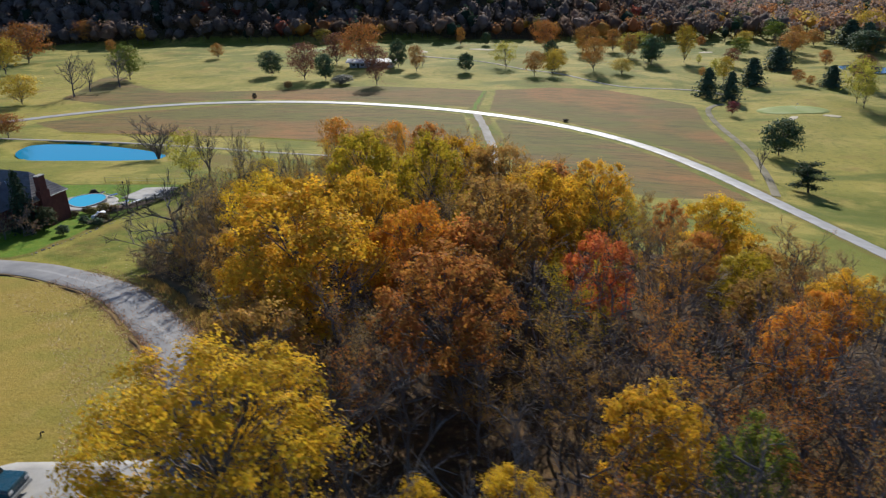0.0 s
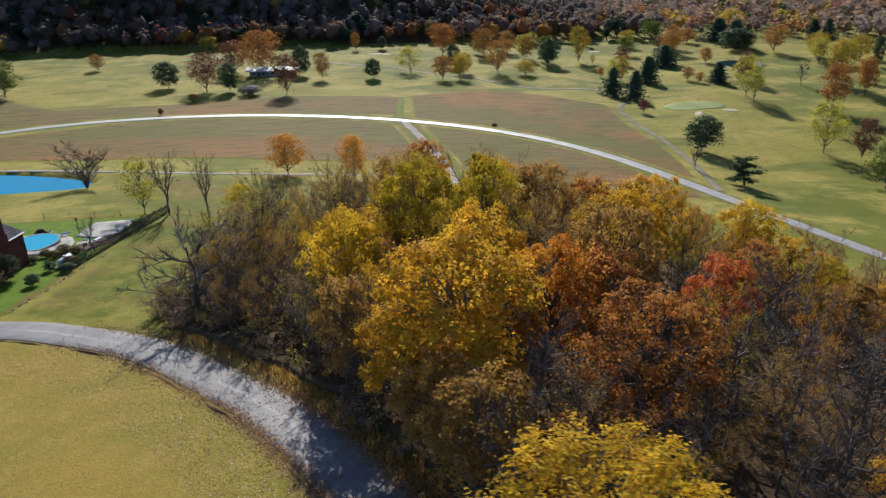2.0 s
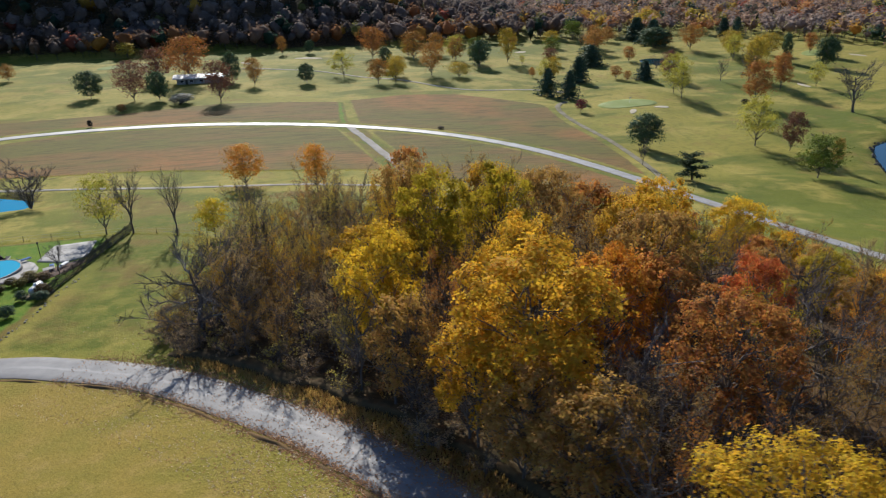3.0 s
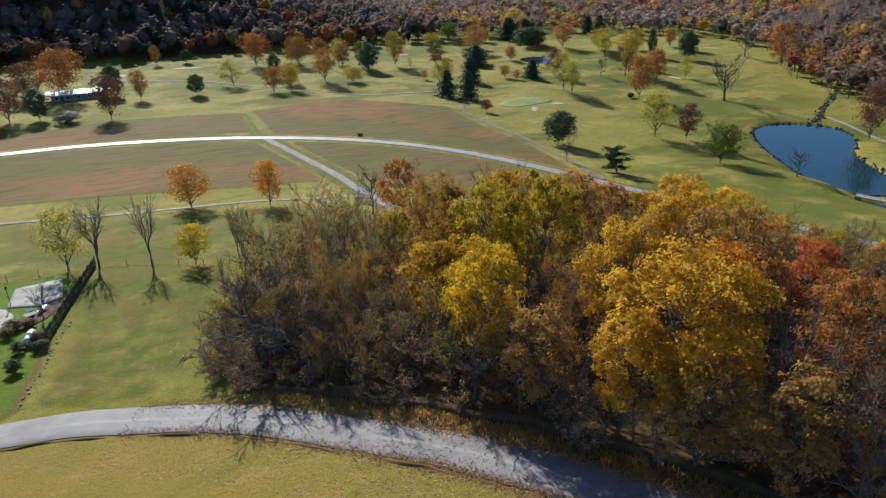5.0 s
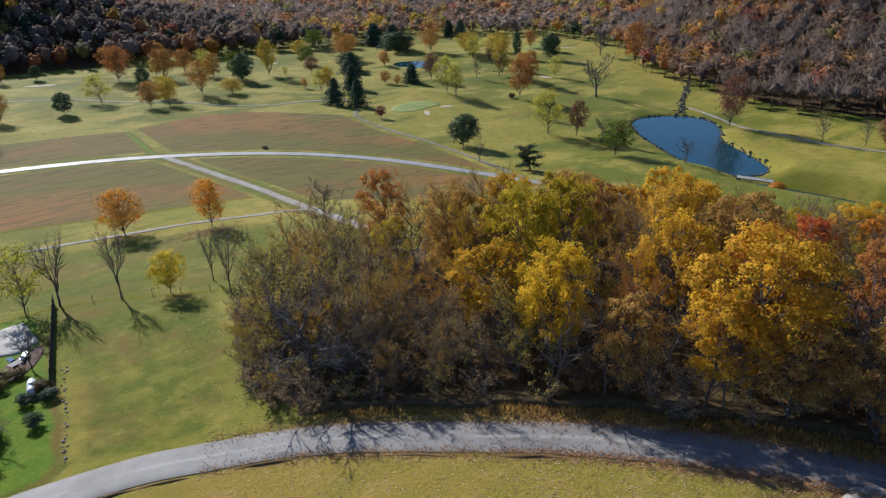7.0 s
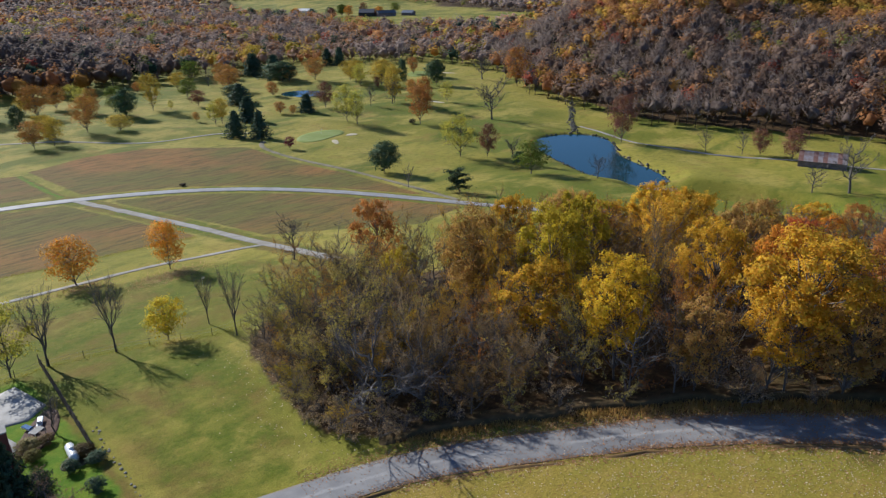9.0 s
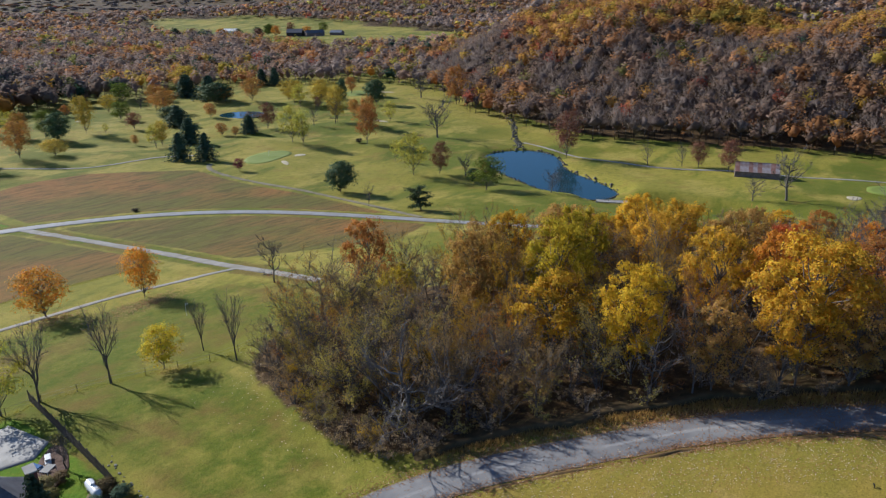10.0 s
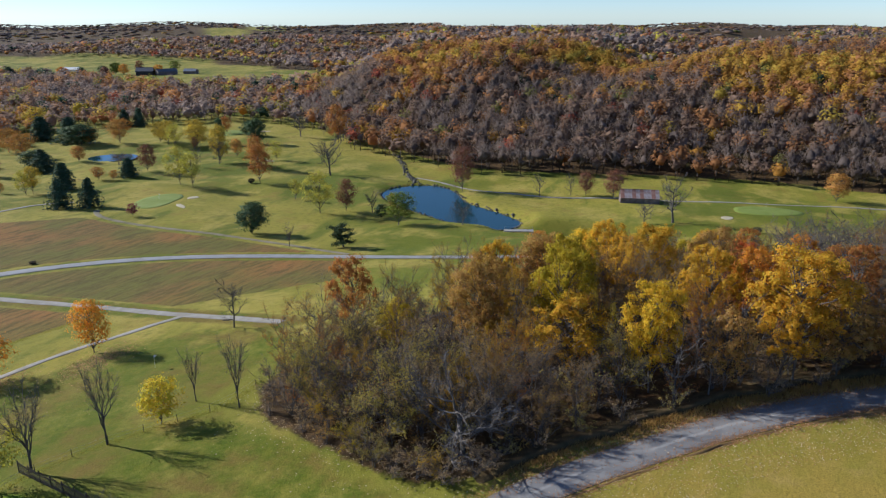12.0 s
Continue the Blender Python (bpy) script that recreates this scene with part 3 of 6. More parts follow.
def leafy_parts(seed, leaves, size, lobes=36, wide=0.36, low=0.16, lobe_r=0.13, loose=1.0):
    """Wood and leaves of a broadleaf tree one unit tall: limbs that carry clumped lobes of leaves."""
    rng = np.random.default_rng(seed)
    segs = []
    lean = rng.normal(0, 0.03, 2)
    s, path = crooked(rng, (0, 0, -0.04), (lean[0], lean[1], 0.70), 6, 0, 0.017, 0.006)
    segs += s
    mid = 0.5 * (1 + low)
    at, out = [], []
    share = rng.uniform(0.6, 1.5, lobes)
    share = (share / share.sum() * leaves).astype(int)
    for i, n in enumerate(share):
        th, cz = i * 2.4 + rng.uniform(-0.5, 0.5), 0.97 - 1.80 * (i + 0.5) / lobes
        r = math.sqrt(max(0.0, 1 - abs(cz) ** 2.3)) * (rng.uniform(0.78, 1.06) if i % 5 else rng.uniform(0.2, 0.7))
        c = np.array([math.cos(th) * r * wide + lean[0], math.sin(th) * r * wide + lean[1], mid + cz * (1 - low - lobe_r * 1.1) * 0.5 + rng.normal(0, 0.015)])
        start = path[int(np.clip((c[2] - 0.18) / 0.6 * 5, 1, 5))]
        s, q = crooked(rng, start, c, 3, 0.02, 0.006, 0.002)
        segs += s
        for _ in range(2):
            segs.append((*q[2], *(c + rng.normal(0, lobe_r * 0.6, 3)), 0.0025, 0.0006))
        r = lobe_r * rng.uniform(0.75, 1.3)
        k = max(9, n // 34)
        d = rng.normal(0, 1, (k, 3))
        d /= np.linalg.norm(d, axis=1)[:, None]
        d[:, 2] = np.where(rng.random(k) < 0.78, np.abs(d[:, 2]), d[:, 2])
        tuft = d * (r * rng.uniform(0.2, 1.0, (k, 1)) ** 0.35 * loose)
        own = rng.integers(0, k, n)
        at.append(c + (tuft[own] + rng.normal(0, r * (0.19 if n > 120 else 0.26), (n, 3))) * np.array([1.15, 1.15, 0.8]))
        out.append(d[own] + (c - np.array([0, 0, mid])) * 0.8)
    out = np.vstack(out)
    v, f = leaf_cards(rng, np.vstack(at), size, out)
    face = unit(np.cross(v[1::4] - v[0::4], v[3::4] - v[0::4]))
    face *= np.sign((face * out).sum(1, keepdims=True))
    return segs, (v, f, np.repeat(unit(unit(out) * 0.75 + face * 0.6), 4, 0))


def bare_parts(seed, spread=0.34, twigs=6, rise=0.75, low=0.22, fine=True, stems=1, girth=1.0):
    """Wood of a leafless tree one unit tall, down to its twigs."""
    rng = np.random.default_rng(seed)
    thick, thin, twig = [], [], []
    for stem in range(stems):
        foot = np.array([*(rng.normal(0, 0.03, 2) if stems > 1 else (0, 0)), -0.04])
        top = np.array([*(rng.normal(0, 0.10 if stems > 1 else 0.04, 2)), rng.uniform(0.62, 0.74)])
        s, path = crooked(rng, foot, top, 7, 0, 0.020 * girth / math.sqrt(stems), 0.005 * girth)
        thick += s
        limbs = 11 if stems == 1 else 4
        for i in range(limbs):
            f = low + (0.98 - low) * (i + rng.uniform(0, 0.9)) / limbs
            start = path[0] + (path[-1] - path[0]) * f
            th = i * 2.4 + rng.uniform(-0.6, 0.6)
            ln = spread * rng.uniform(0.75, 1.2) * (1.15 - 0.45 * f)
            end = start + np.array([math.cos(th) * ln, math.sin(th) * ln, ln * rise * rng.uniform(0.5, 1.6)])
            end[2] = min(end[2], rng.uniform(0.88, 1.0))
            s, q = crooked(rng, start, end, 5, -0.02, 0.0070 * girth, 0.0017 * girth)
            thick += s
            for k in range(1, 6):
                for _ in range(2):
                    dirn = (q[k] - q[k - 1]) / (np.linalg.norm(q[k] - q[k - 1]) + 1e-9) + rng.normal(0, 0.62, 3) + np.array([0, 0, 0.35])
                    dirn /= np.linalg.norm(dirn)
                    b = q[k] + dirn * spread * rng.uniform(0.22, 0.48)
                    b[2] = min(b[2], 1.03)
                    s, br = crooked(rng, q[k], b, 1, 0.0, 0.0025 * girth, 0.0010 * girth)
                    thin += s
                    if fine:
                        for _ in range(twigs):
                            f2 = rng.uniform(0.15, 1)
                            o = q[k] + (b - q[k]) * f2
                            tw = dirn + rng.normal(0, 0.55, 3) + np.array([0, 0, 0.25])
                            e = o + tw / np.linalg.norm(tw) * spread * rng.uniform(0.10, 0.26)
                            twig.append((*o, *e, 0.0015 * girth, 0.0005 * girth))
    return thick, thin, twig


def vase_parts(seed, spread=0.2, twigs=6, girth=1.0):
    """Wood of a leafless tree one unit tall: a short trunk that forks into steep straight limbs."""
    rng = np.random.default_rng(seed)
    thick, path = crooked(rng, (0, 0, -0.04), (0.01, 0, 0.30), 3, 0, 0.021 * girth, 0.013 * girth)
    thin, twig = [], []
    for i in range(9):
        th = i * 2.4 + rng.uniform(-0.4, 0.4)
        start, r = path[-1] + np.array([0, 0, rng.uniform(-0.14, 0.02)]), spread * rng.uniform(0.35, 1.05)
        end = np.array([math.cos(th) * r, math.sin(th) * r, rng.uniform(0.78, 1.0) - 0.25 * r])
        s, q = crooked(rng, start, end, 5, -0.05 * r, 0.0095 * girth, 0.0022 * girth)
        thick += s
        for k in range(2, 6):
            for _ in range(3):
                way = (end - start) / np.linalg.norm(end - start) + rng.normal(0, 0.30, 3)
                b = q[k] + way / np.linalg.norm(way) * rng.uniform(0.10, 0.20)
                thin.append((*q[k], *b, 0.0026 * girth, 0.0010 * girth))
                for _ in range(twigs):
                    o = q[k] + (b - q[k]) * rng.uniform(0.15, 1)
                    tw = way + rng.normal(0, 0.35, 3)
                    e = o + tw / np.linalg.norm(tw) * rng.uniform(0.05, 0.12)
                    twig.append((*o, *e, 0.0014 * girth, 0.0005 * girth))
    return thick, thin, twig


def join_wood(name, thick, thin=(), twig=(), sides=5):
    sets = [tubes(thick, sides)]
    if len(thin):
        sets += [tubes(thin, 3), strips(twig, len(twig))]
    verts, faces, count = [], [], 0
    for v, f in sets:
        verts.append(v)
        faces.append(f + count)
        count += len(v)
    return raw_mesh(name, np.vstack(verts), np.vstack(faces), M_BARK, True)


def conifer_parts(seed, sprays, size, wide=0.26, low=0.08):
    """Wood and needles of a conifer one unit tall: whorls of drooping boughs."""
    rng = np.random.default_rng(seed)
    segs, at, out = [(0, 0, -0.03, 0, 0, 0.97, 0.018, 0.003)], [], []
    tiers = 15
    each = sprays // (tiers * 7)
    for i in range(tiers):
        f = i / (tiers - 1)
        z, r = low + (0.95 - low) * f, wide * (1 - f) ** 0.75 + 0.02
        for k in range(7):
            th = k * 0.898 + i * 0.5 + rng.uniform(-0.25, 0.25)
            ln = r * rng.uniform(0.6, 1.15)
            tip = np.array([math.cos(th) * ln, math.sin(th) * ln, z - 0.05 * (1 - f) + rng.uniform(-0.02, 0.02)])
            segs.append((0, 0, z, *tip, 0.004, 0.001))
            g = rng.uniform(0.15, 1.05, (each, 1))
            p = np.array([0, 0, z]) + (tip - np.array([0, 0, z])) * g + rng.normal(0, 0.02, (each, 3)) * (0.4 + g)
            at.append(p)
            out.append(np.tile([math.cos(th), math.sin(th), 0.4], (each, 1)))
    return segs, leaf_cards(rng, np.vstack(at), size, np.vstack(out))


def prototype(name, wood, leaves=None, leaf_mat=None, category="tree", normals=None):
    """Meshes of a tree kind, kept for copying."""
    return {"name": name, "wood": wood, "leaves": None if leaves is None else raw_mesh("crown", *leaves, leaf_mat, normals is not None, None, normals), "category": category}


def plant(kind, x, y, tall, wide, turn, colour=None, label="", group="", lift=0.0):
    """Set a tree of that kind: wide is the crown's width in metres."""
    base = thing(kind["name"], x, y, height(x, y) + lift, turn, label=label, category=kind["category"], group=group)
    base.scale = (wide, wide, tall)
    for name, me in (("trunk", kind["wood"]), ("crown", kind["leaves"])):
        if me:
            ob = new(name, me)
            ob.parent = base
            if colour and name == "crown":
                ob.color = (*colour, 1)
    return base


def leafy_kind(seed, leaves, size, fine, mat=None, **shape):
    segs, cards = leafy_parts(seed, leaves, size, **shape)
    wide = 1 / (2 * (shape.get("wide", 0.36) + 0.6 * shape.get("lobe_r", 0.13)))
    segs = [(a * wide, b * wide, c, d * wide, e * wide, f, r, q) for a, b, c, d, e, f, r, q in segs]
    v, f4, soft = cards
    v = v * np.array([wide, wide, 1])
    return prototype("broadleaf_tree", join_wood("trunk", segs, sides=5 if fine else 4), (v, f4), mat or M_LEAF, normals=soft)


def bare_kind(seed, fine=True, some=0, name="bare_tree", **shape):
    thick, thin, twig = bare_parts(seed, fine=fine, **shape)
    wide = 1 / (2.3 * shape.get("spread", 0.34))
    sc = np.array([wide, wide, 1, wide, wide, 1, 1, 1])
    thick, thin, twig = [np.array(bars) * sc for bars in (thick, thin, twig)]
    leaves = None
    if some:
        rng = np.random.default_rng(seed + 900)
        ends = twig[:, 3:6]
        at = ends[rng.integers(0, len(ends), some)] + rng.normal(0, 0.012, (some, 3))
        leaves = leaf_cards(rng, at, 0.015, np.zeros((some, 3)))
    return prototype(name, join_wood("trunk", thick, thin, twig, 4), leaves, M_LEAF)


def vase_kind(seed, some=0, spread=0.2, **shape):
    thick, thin, twig = vase_parts(seed, spread, **shape)
    wide = 0.5 / (spread + 0.08)
    sc = np.array([wide, wide, 1, wide, wide, 1, 1, 1])
    thick, thin, twig = [np.array(bars) * sc for bars in (thick, thin, twig)]
    leaves = None
    if some:
        rng = np.random.default_rng(seed + 900)
        at = twig[rng.integers(0, len(twig), some), 3:6] + rng.normal(0, 0.012, (some, 3))
        leaves = leaf_cards(rng, at, 0.018, np.zeros((some, 3)))
    return prototype("bare_tree", join_wood("trunk", thick, thin, twig, 5), leaves, M_LEAF)


def pine_kind(seed):
    """A leaning old pine: uneven level boughs that carry flat pads of needles."""
    rng = np.random.default_rng(seed)
    segs, path = crooked(rng, (0, 0, -0.05), (0.12, 0.02, 0.85), 6, 0, 0.030, 0.010)
    at = []
    for i in range(13):
        f = 0.25 + 0.72 * i / 12
        start = path[0] + (path[-1] - path[0]) * f
        th, ln = i * 2.4 + rng.uniform(-0.3, 0.3), rng.uniform(0.22, 0.50) * (1.15 - 0.6 * f)
        end = start + np.array([math.cos(th) * ln, math.sin(th) * ln, rng.uniform(0.0, 0.10)])
        s, q = crooked(rng, start, end, 3, 0.02, 0.010, 0.003)
        segs += s
        for k in (1, 2, 3):
            n = 46 + 22 * k
            at.append(q[k] + rng.normal(0, 1, (n, 3)) * np.array([0.055, 0.055, 0.022]) * (0.7 + 0.2 * k))
    at = np.vstack(at)
    return prototype("conifer", join_wood("trunk", segs), leaf_cards(rng, at, 0.05, np.tile([0, 0, 0.6], (len(at), 1))), M_NEEDLE)


def thin_kind(seed, leaves, size, name="broadleaf_tree", twigs=7, **shape):
    """A tree that has lost many leaves: all its twigs show, and the rest of the leaves hang in tufts on some of the limbs."""
    thick, thin, twig = bare_parts(seed, twigs=twigs, **shape)
    wide = 1 / (2.3 * shape.get("spread", 0.34))
    sc = np.array([wide, wide, 1, wide, wide, 1, 1, 1])
    thick, thin, twig = [np.array(bars) * sc for bars in (thick, thin, twig)]
    rng = np.random.default_rng(seed + 700)
    ends = twig[:, 3:6]
    odds = rng.gamma(0.8, 1.0, len(thin)) + 0.12
    odds = np.repeat(odds, twigs) * rng.uniform(0.3, 1.0, len(ends))
    own = rng.choice(len(ends), leaves, p=odds / odds.sum())
    at = twig[own, 0:3] + (ends[own] - twig[own, 0:3]) * rng.uniform(0.2, 1.05, (leaves, 1)) + rng.normal(0, 0.016, (leaves, 3)) * np.array([wide, wide, 1.0])
    cards = leaf_cards(rng, at, size, at * np.array([0.8, 0.8, 0.0]), 0.5)
    return prototype(name, join_wood("trunk", thick, thin, twig, 4), cards, M_LEAF)


def conifer_kind(seed, sprays, size, **shape):
    segs, cards = conifer_parts(seed, sprays, size, **shape)
    k = 0.5 / shape.get("wide", 0.26)
    segs = [(a * k, b * k, c, d * k, e * k, f, r, q) for a, b, c, d, e, f, r, q in segs]
    return prototype("conifer", join_wood("trunk", segs), (cards[0] * np.array([k, k, 1]), cards[1]), M_NEEDLE)


NEAR_LEAFY = [leafy_kind(11 + i, 15500, 0.0185, True, lobes=n, wide=w, low=lo, lobe_r=lr) for i, (n, w, lo, lr) in enumerate(((52, 0.36, 0.20, 0.088), (44, 0.33, 0.24, 0.094), (58, 0.38, 0.26, 0.082), (42, 0.30, 0.18, 0.094)))]
NEAR_LIGHT = [leafy_kind(16 + i, 7600, 0.0235, True, lobes=n, wide=w, low=lo, lobe_r=lr) for i, (n, w, lo, lr) in enumerate(((46, 0.36, 0.20, 0.092), (40, 0.33, 0.24, 0.096), (40, 0.31, 0.18, 0.096)))]
NEAR_DENSE = [leafy_kind(21, 30000, 0.0128, True, lobes=78, wide=0.38, low=0.30, lobe_r=0.085)]
NEAR_SPARSE = [thin_kind(31, 6000, 0.0125), thin_kind(32, 5200, 0.0120, spread=0.30, rise=1.0), thin_kind(33, 6600, 0.0125, spread=0.38, low=0.16)]
NEAR_BUSHY = [thin_kind(41, 4400, 0.0190, name="bushy_tree", twigs=10, spread=0.34, stems=5, rise=0.85, low=0.05), thin_kind(42, 3400, 0.0190, name="bushy_tree", twigs=11, spread=0.38, stems=6, rise=0.75, low=0.04)]
OLD_OAK = bare_kind(55, spread=0.46, rise=0.42, low=0.24, twigs=12, girth=1.5)
NEAR_BARE = [bare_kind(51, twigs=7, some=260), bare_kind(52, spread=0.30, rise=1.1, twigs=7, some=140), bare_kind(53, spread=0.40, rise=0.6, low=0.14, twigs=7, some=60), bare_kind(54, spread=0.30, stems=3, rise=1.0, low=0.1, twigs=7, some=300)]
THICKET = [thin_kind(61, 900, 0.034, name="scrub_bush", twigs=6, spread=0.42, stems=4, rise=0.8, low=0.05), thin_kind(62, 560, 0.034, name="scrub_bush", twigs=7, spread=0.46, stems=3, rise=0.6, low=0.05)]
FAR_LEAFY = [leafy_kind(71 + i, 3400, 0.037, False, M_FARLEAF, lobes=n, wide=w, low=lo, lobe_r=lr) for i, (n, w, lo, lr) in enumerate(((40, 0.34, 0.09, 0.155), (34, 0.31, 0.12, 0.165), (44, 0.36, 0.10, 0.145)))]
FAR_SPARSE = [leafy_kind(81 + i, 2300, 0.034, False, lobes=28, wide=0.36, low=0.12, lobe_r=0.13, loose=1.2) for i in range(2)]
FAR_BARE = [bare_kind(91, twigs=9, some=120, girth=1.7), bare_kind(92, spread=0.40, rise=1.1, twigs=9, some=60, girth=1.7)]
YARD_BARE = [vase_kind(93, twigs=8, girth=1.3), vase_kind(94, 420, spread=0.24, twigs=8, girth=1.3)]
FAR_DARK = [leafy_kind(95 + i, 5200, 0.046, False, M_NEEDLE, lobes=46, wide=0.38, low=0.04, lobe_r=0.15) for i in range(2)]
CONIFERS = [conifer_kind(98, 2300, 0.060), conifer_kind(99, 2300, 0.060, wide=0.32)]

YELLOW, GOLD, ORANGE, RUST, RED = (0.57, 0.385, 0.030), (0.58, 0.350, 0.034), (0.62, 0.265, 0.036), (0.43, 0.190, 0.058), (0.50, 0.150, 0.055)
MAROON, BROWN, OLIVE, LIME, GREEN, PINE, PURPLE, TAN = (0.24, 0.110, 0.080), (0.39, 0.238, 0.078), (0.45, 0.350, 0.030), (0.42, 0.400, 0.075), (0.150, 0.200, 0.034), (0.066, 0.112, 0.066), (0.22, 0.045, 0.075), (0.36, 0.265, 0.165)
SORTS = {
    "Y": (FAR_LEAFY, (0.54, 0.40, 0.060), "golden-yellow broadleaf tree on mown turf"),
    "O": (FAR_LEAFY, (0.46, 0.240, 0.068), "dull orange broadleaf tree on mown turf"),
    "V": (FAR_LEAFY, (0.70, 0.54, 0.040), "small bright yellow tree beside the fence"),
    "A": (FAR_LEAFY, (0.70, 0.335, 0.045), "bright orange broadleaf tree beside the path"),
    "R": (FAR_LEAFY, RUST, "rust-red broadleaf tree on mown turf"),
    "D": (FAR_LEAFY, MAROON, "brown-red broadleaf tree with thinning leaves"),
    "L": (FAR_SPARSE, LIME, "pale yellow-green tree with thinning leaves"),
    "G": (FAR_LEAFY, GREEN, "olive-green broadleaf tree beside the pond"),
    "E": (FAR_DARK, (0.075, 0.125, 0.060), "dark green round-crowned evergreen on turf"),
    "C": (CONIFERS, PINE, "dark green conifer on mown turf"),
    "J": ([pine_kind(97)], (0.05, 0.085, 0.04), "leaning dark green pine with level boughs"),
    "P": (FAR_LEAFY, PURPLE, "small purple-red ornamental tree"),
    "W": ([bare_kind(96, spread=0.36, stems=5, rise=0.9, low=0.06, twigs=13, girth=1.5)], TAN, "broad many-stemmed leafless tree by the pond"),
    "N": (YARD_BARE, TAN, "slender leafless grey tree with upright limbs"),
    "B": (FAR_BARE, TAN, "leafless grey tree on mown turf"),
}


def plant_rows(rows, group):
    rng = random.Random(len(rows))
    for x, y, tall, wide, sort in rows:
        kinds, colour, label = SORTS[sort]
        k = rng.uniform(0.85, 1.15)
        wide *= 1.3 if sort == "C" else 1.0
        plant(kinds[rng.randrange(len(kinds))], x, y, tall, wide, rng.uniform(0, 360), tuple(c * k for c in colour), label, group)


# ---- far woods ----
OPEN_LAND = rounded([(-250, -150), (-420, 180), (-330, 430), (-200, 462), (-40, 448), (130, 446), (232, 448), (300, 410), (335, 345), (318, 300), (262, 240), (238, 190), (212, 152), (232, 112), (240, 60), (232, 0), (225, -150)], 2)
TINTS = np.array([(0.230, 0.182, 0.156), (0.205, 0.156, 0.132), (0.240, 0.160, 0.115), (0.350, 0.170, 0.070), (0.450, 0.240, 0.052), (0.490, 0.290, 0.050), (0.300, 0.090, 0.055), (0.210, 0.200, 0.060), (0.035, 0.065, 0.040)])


def far_woods(name, region, spacing, tall, sprays, size, seed, label, warm, green=0.01, pale=1.0, twiggy=True, mass=0.64):
    """Many small crowns of sprays with trunks, in one mesh: region gives x and y ranges and a mask."""
    rng = np.random.default_rng(seed)
    x0, x1, y0, y1, mask = region
    gx, gy = np.meshgrid(np.arange(x0, x1, spacing), np.arange(y0, y1, spacing))
    x, y = gx.ravel() + rng.uniform(-0.48, 0.48, gx.size) * spacing, gy.ravel() + rng.uniform(-0.48, 0.48, gx.size) * spacing
    keep = mask(x, y)
    x, y = x[keep], y[keep]
    n = len(x)
    z = land(x, y)
    h = tall * rng.uniform(0.65, 1.25, n)
    w = h * rng.uniform(0.30, 0.46, n) * max(1.0, spacing / 9.5)
    drift = np.array([noise.noise((a * 0.009, b * 0.009, 3.0)) for a, b in zip(x, y)]) + 0.5 * np.array([noise.noise((a * 0.03, b * 0.03, 8.0)) for a, b in zip(x, y)])
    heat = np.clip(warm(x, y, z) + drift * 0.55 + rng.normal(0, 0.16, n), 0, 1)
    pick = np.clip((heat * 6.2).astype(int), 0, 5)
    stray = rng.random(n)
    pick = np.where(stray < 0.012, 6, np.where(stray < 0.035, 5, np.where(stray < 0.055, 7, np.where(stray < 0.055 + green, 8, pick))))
    # pale scales the tints; on the farthest woods it paints in haze
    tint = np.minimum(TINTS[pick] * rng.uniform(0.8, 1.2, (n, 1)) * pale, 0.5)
    half = np.stack([w, w, h * 0.42], -1)[:, None]
    mid = np.stack([x, y, z + h * (0.58 if spacing < 40 else 0.25)], -1)[:, None]
    bare = (pick < 2) & (spacing < 11) & twiggy
    # a lumpy inner mass for each crown, tinted darker below for the shade inside
    bm = bmesh.new()
    bmesh.ops.create_icosphere(bm, subdivisions=1, radius=1.0)
    ball, tri = np.array([q.co for q in bm.verts]), np.array([[q.index for q in f.verts] for f in bm.faces])
    bm.free()
    k = len(ball)
    core = mid + (ball[None] * rng.uniform(0.55, 0.95, (n, k, 1)) * np.where(bare, 0.58, mass)[:, None, None] + rng.normal(0, 0.15, (n, k, 3))) * half
    cf = (tri[None] + (np.arange(n) * k)[:, None, None]).reshape(-1, 3)
    # small leaf sprays, and slim upright twigs on leafless trees
    d = rng.normal(0, 1, (n, sprays, 3))
    d /= np.linalg.norm(d, axis=2)[:, :, None]
    d[:, :, 2] = np.where(rng.random((n, sprays)) < 0.85, np.abs(d[:, :, 2]), d[:, :, 2])
    at = mid + d * rng.uniform(0.62, 1.10, (n, sprays, 1)) * half
    grow = (size * h / tall * rng.uniform(0.8, 1.2, n))[:, None, None, None]
    v, f = leaf_cards(rng, at.reshape(-1, 3), 1.0, d.reshape(-1, 3) * 1.0, 0.3)
    v = at[:, :, None] + (v.reshape(n, sprays, 4, 3) - at[:, :, None]) * grow
    up = d * 0.8 + rng.normal(0, 0.4, d.shape) + np.array([0, 0, 0.9])
    side = np.cross(up, rng.normal(0, 1, d.shape))
    side /= np.linalg.norm(side, axis=2)[:, :, None]
    up, side = up * rng.uniform(0.5, 1.5, (n, sprays, 1)) * (h / tall)[:, None, None], side * 0.095
    twig = np.stack([at - up - side, at - up + side, at + up + side * 0.4, at + up - side * 0.4], 2)
    v = np.where(bare[:, None, None, None], twig, v).reshape(-1, 3)
    tv, tf = tubes(np.column_stack([x, y, z - 1, x, y, z + h * 0.6, np.full(n, 0.22), np.full(n, 0.10)]), 3)
    soft = unit(d + rng.normal(0, 0.22, d.shape) + np.array([0, 0, 0.25]))
    soft = np.vstack([np.repeat(soft.reshape(-1, 3), 4, 0), unit(tv - np.repeat(np.stack([x, y, z], -1), 6, 0)), np.tile(ball, (n, 1))])
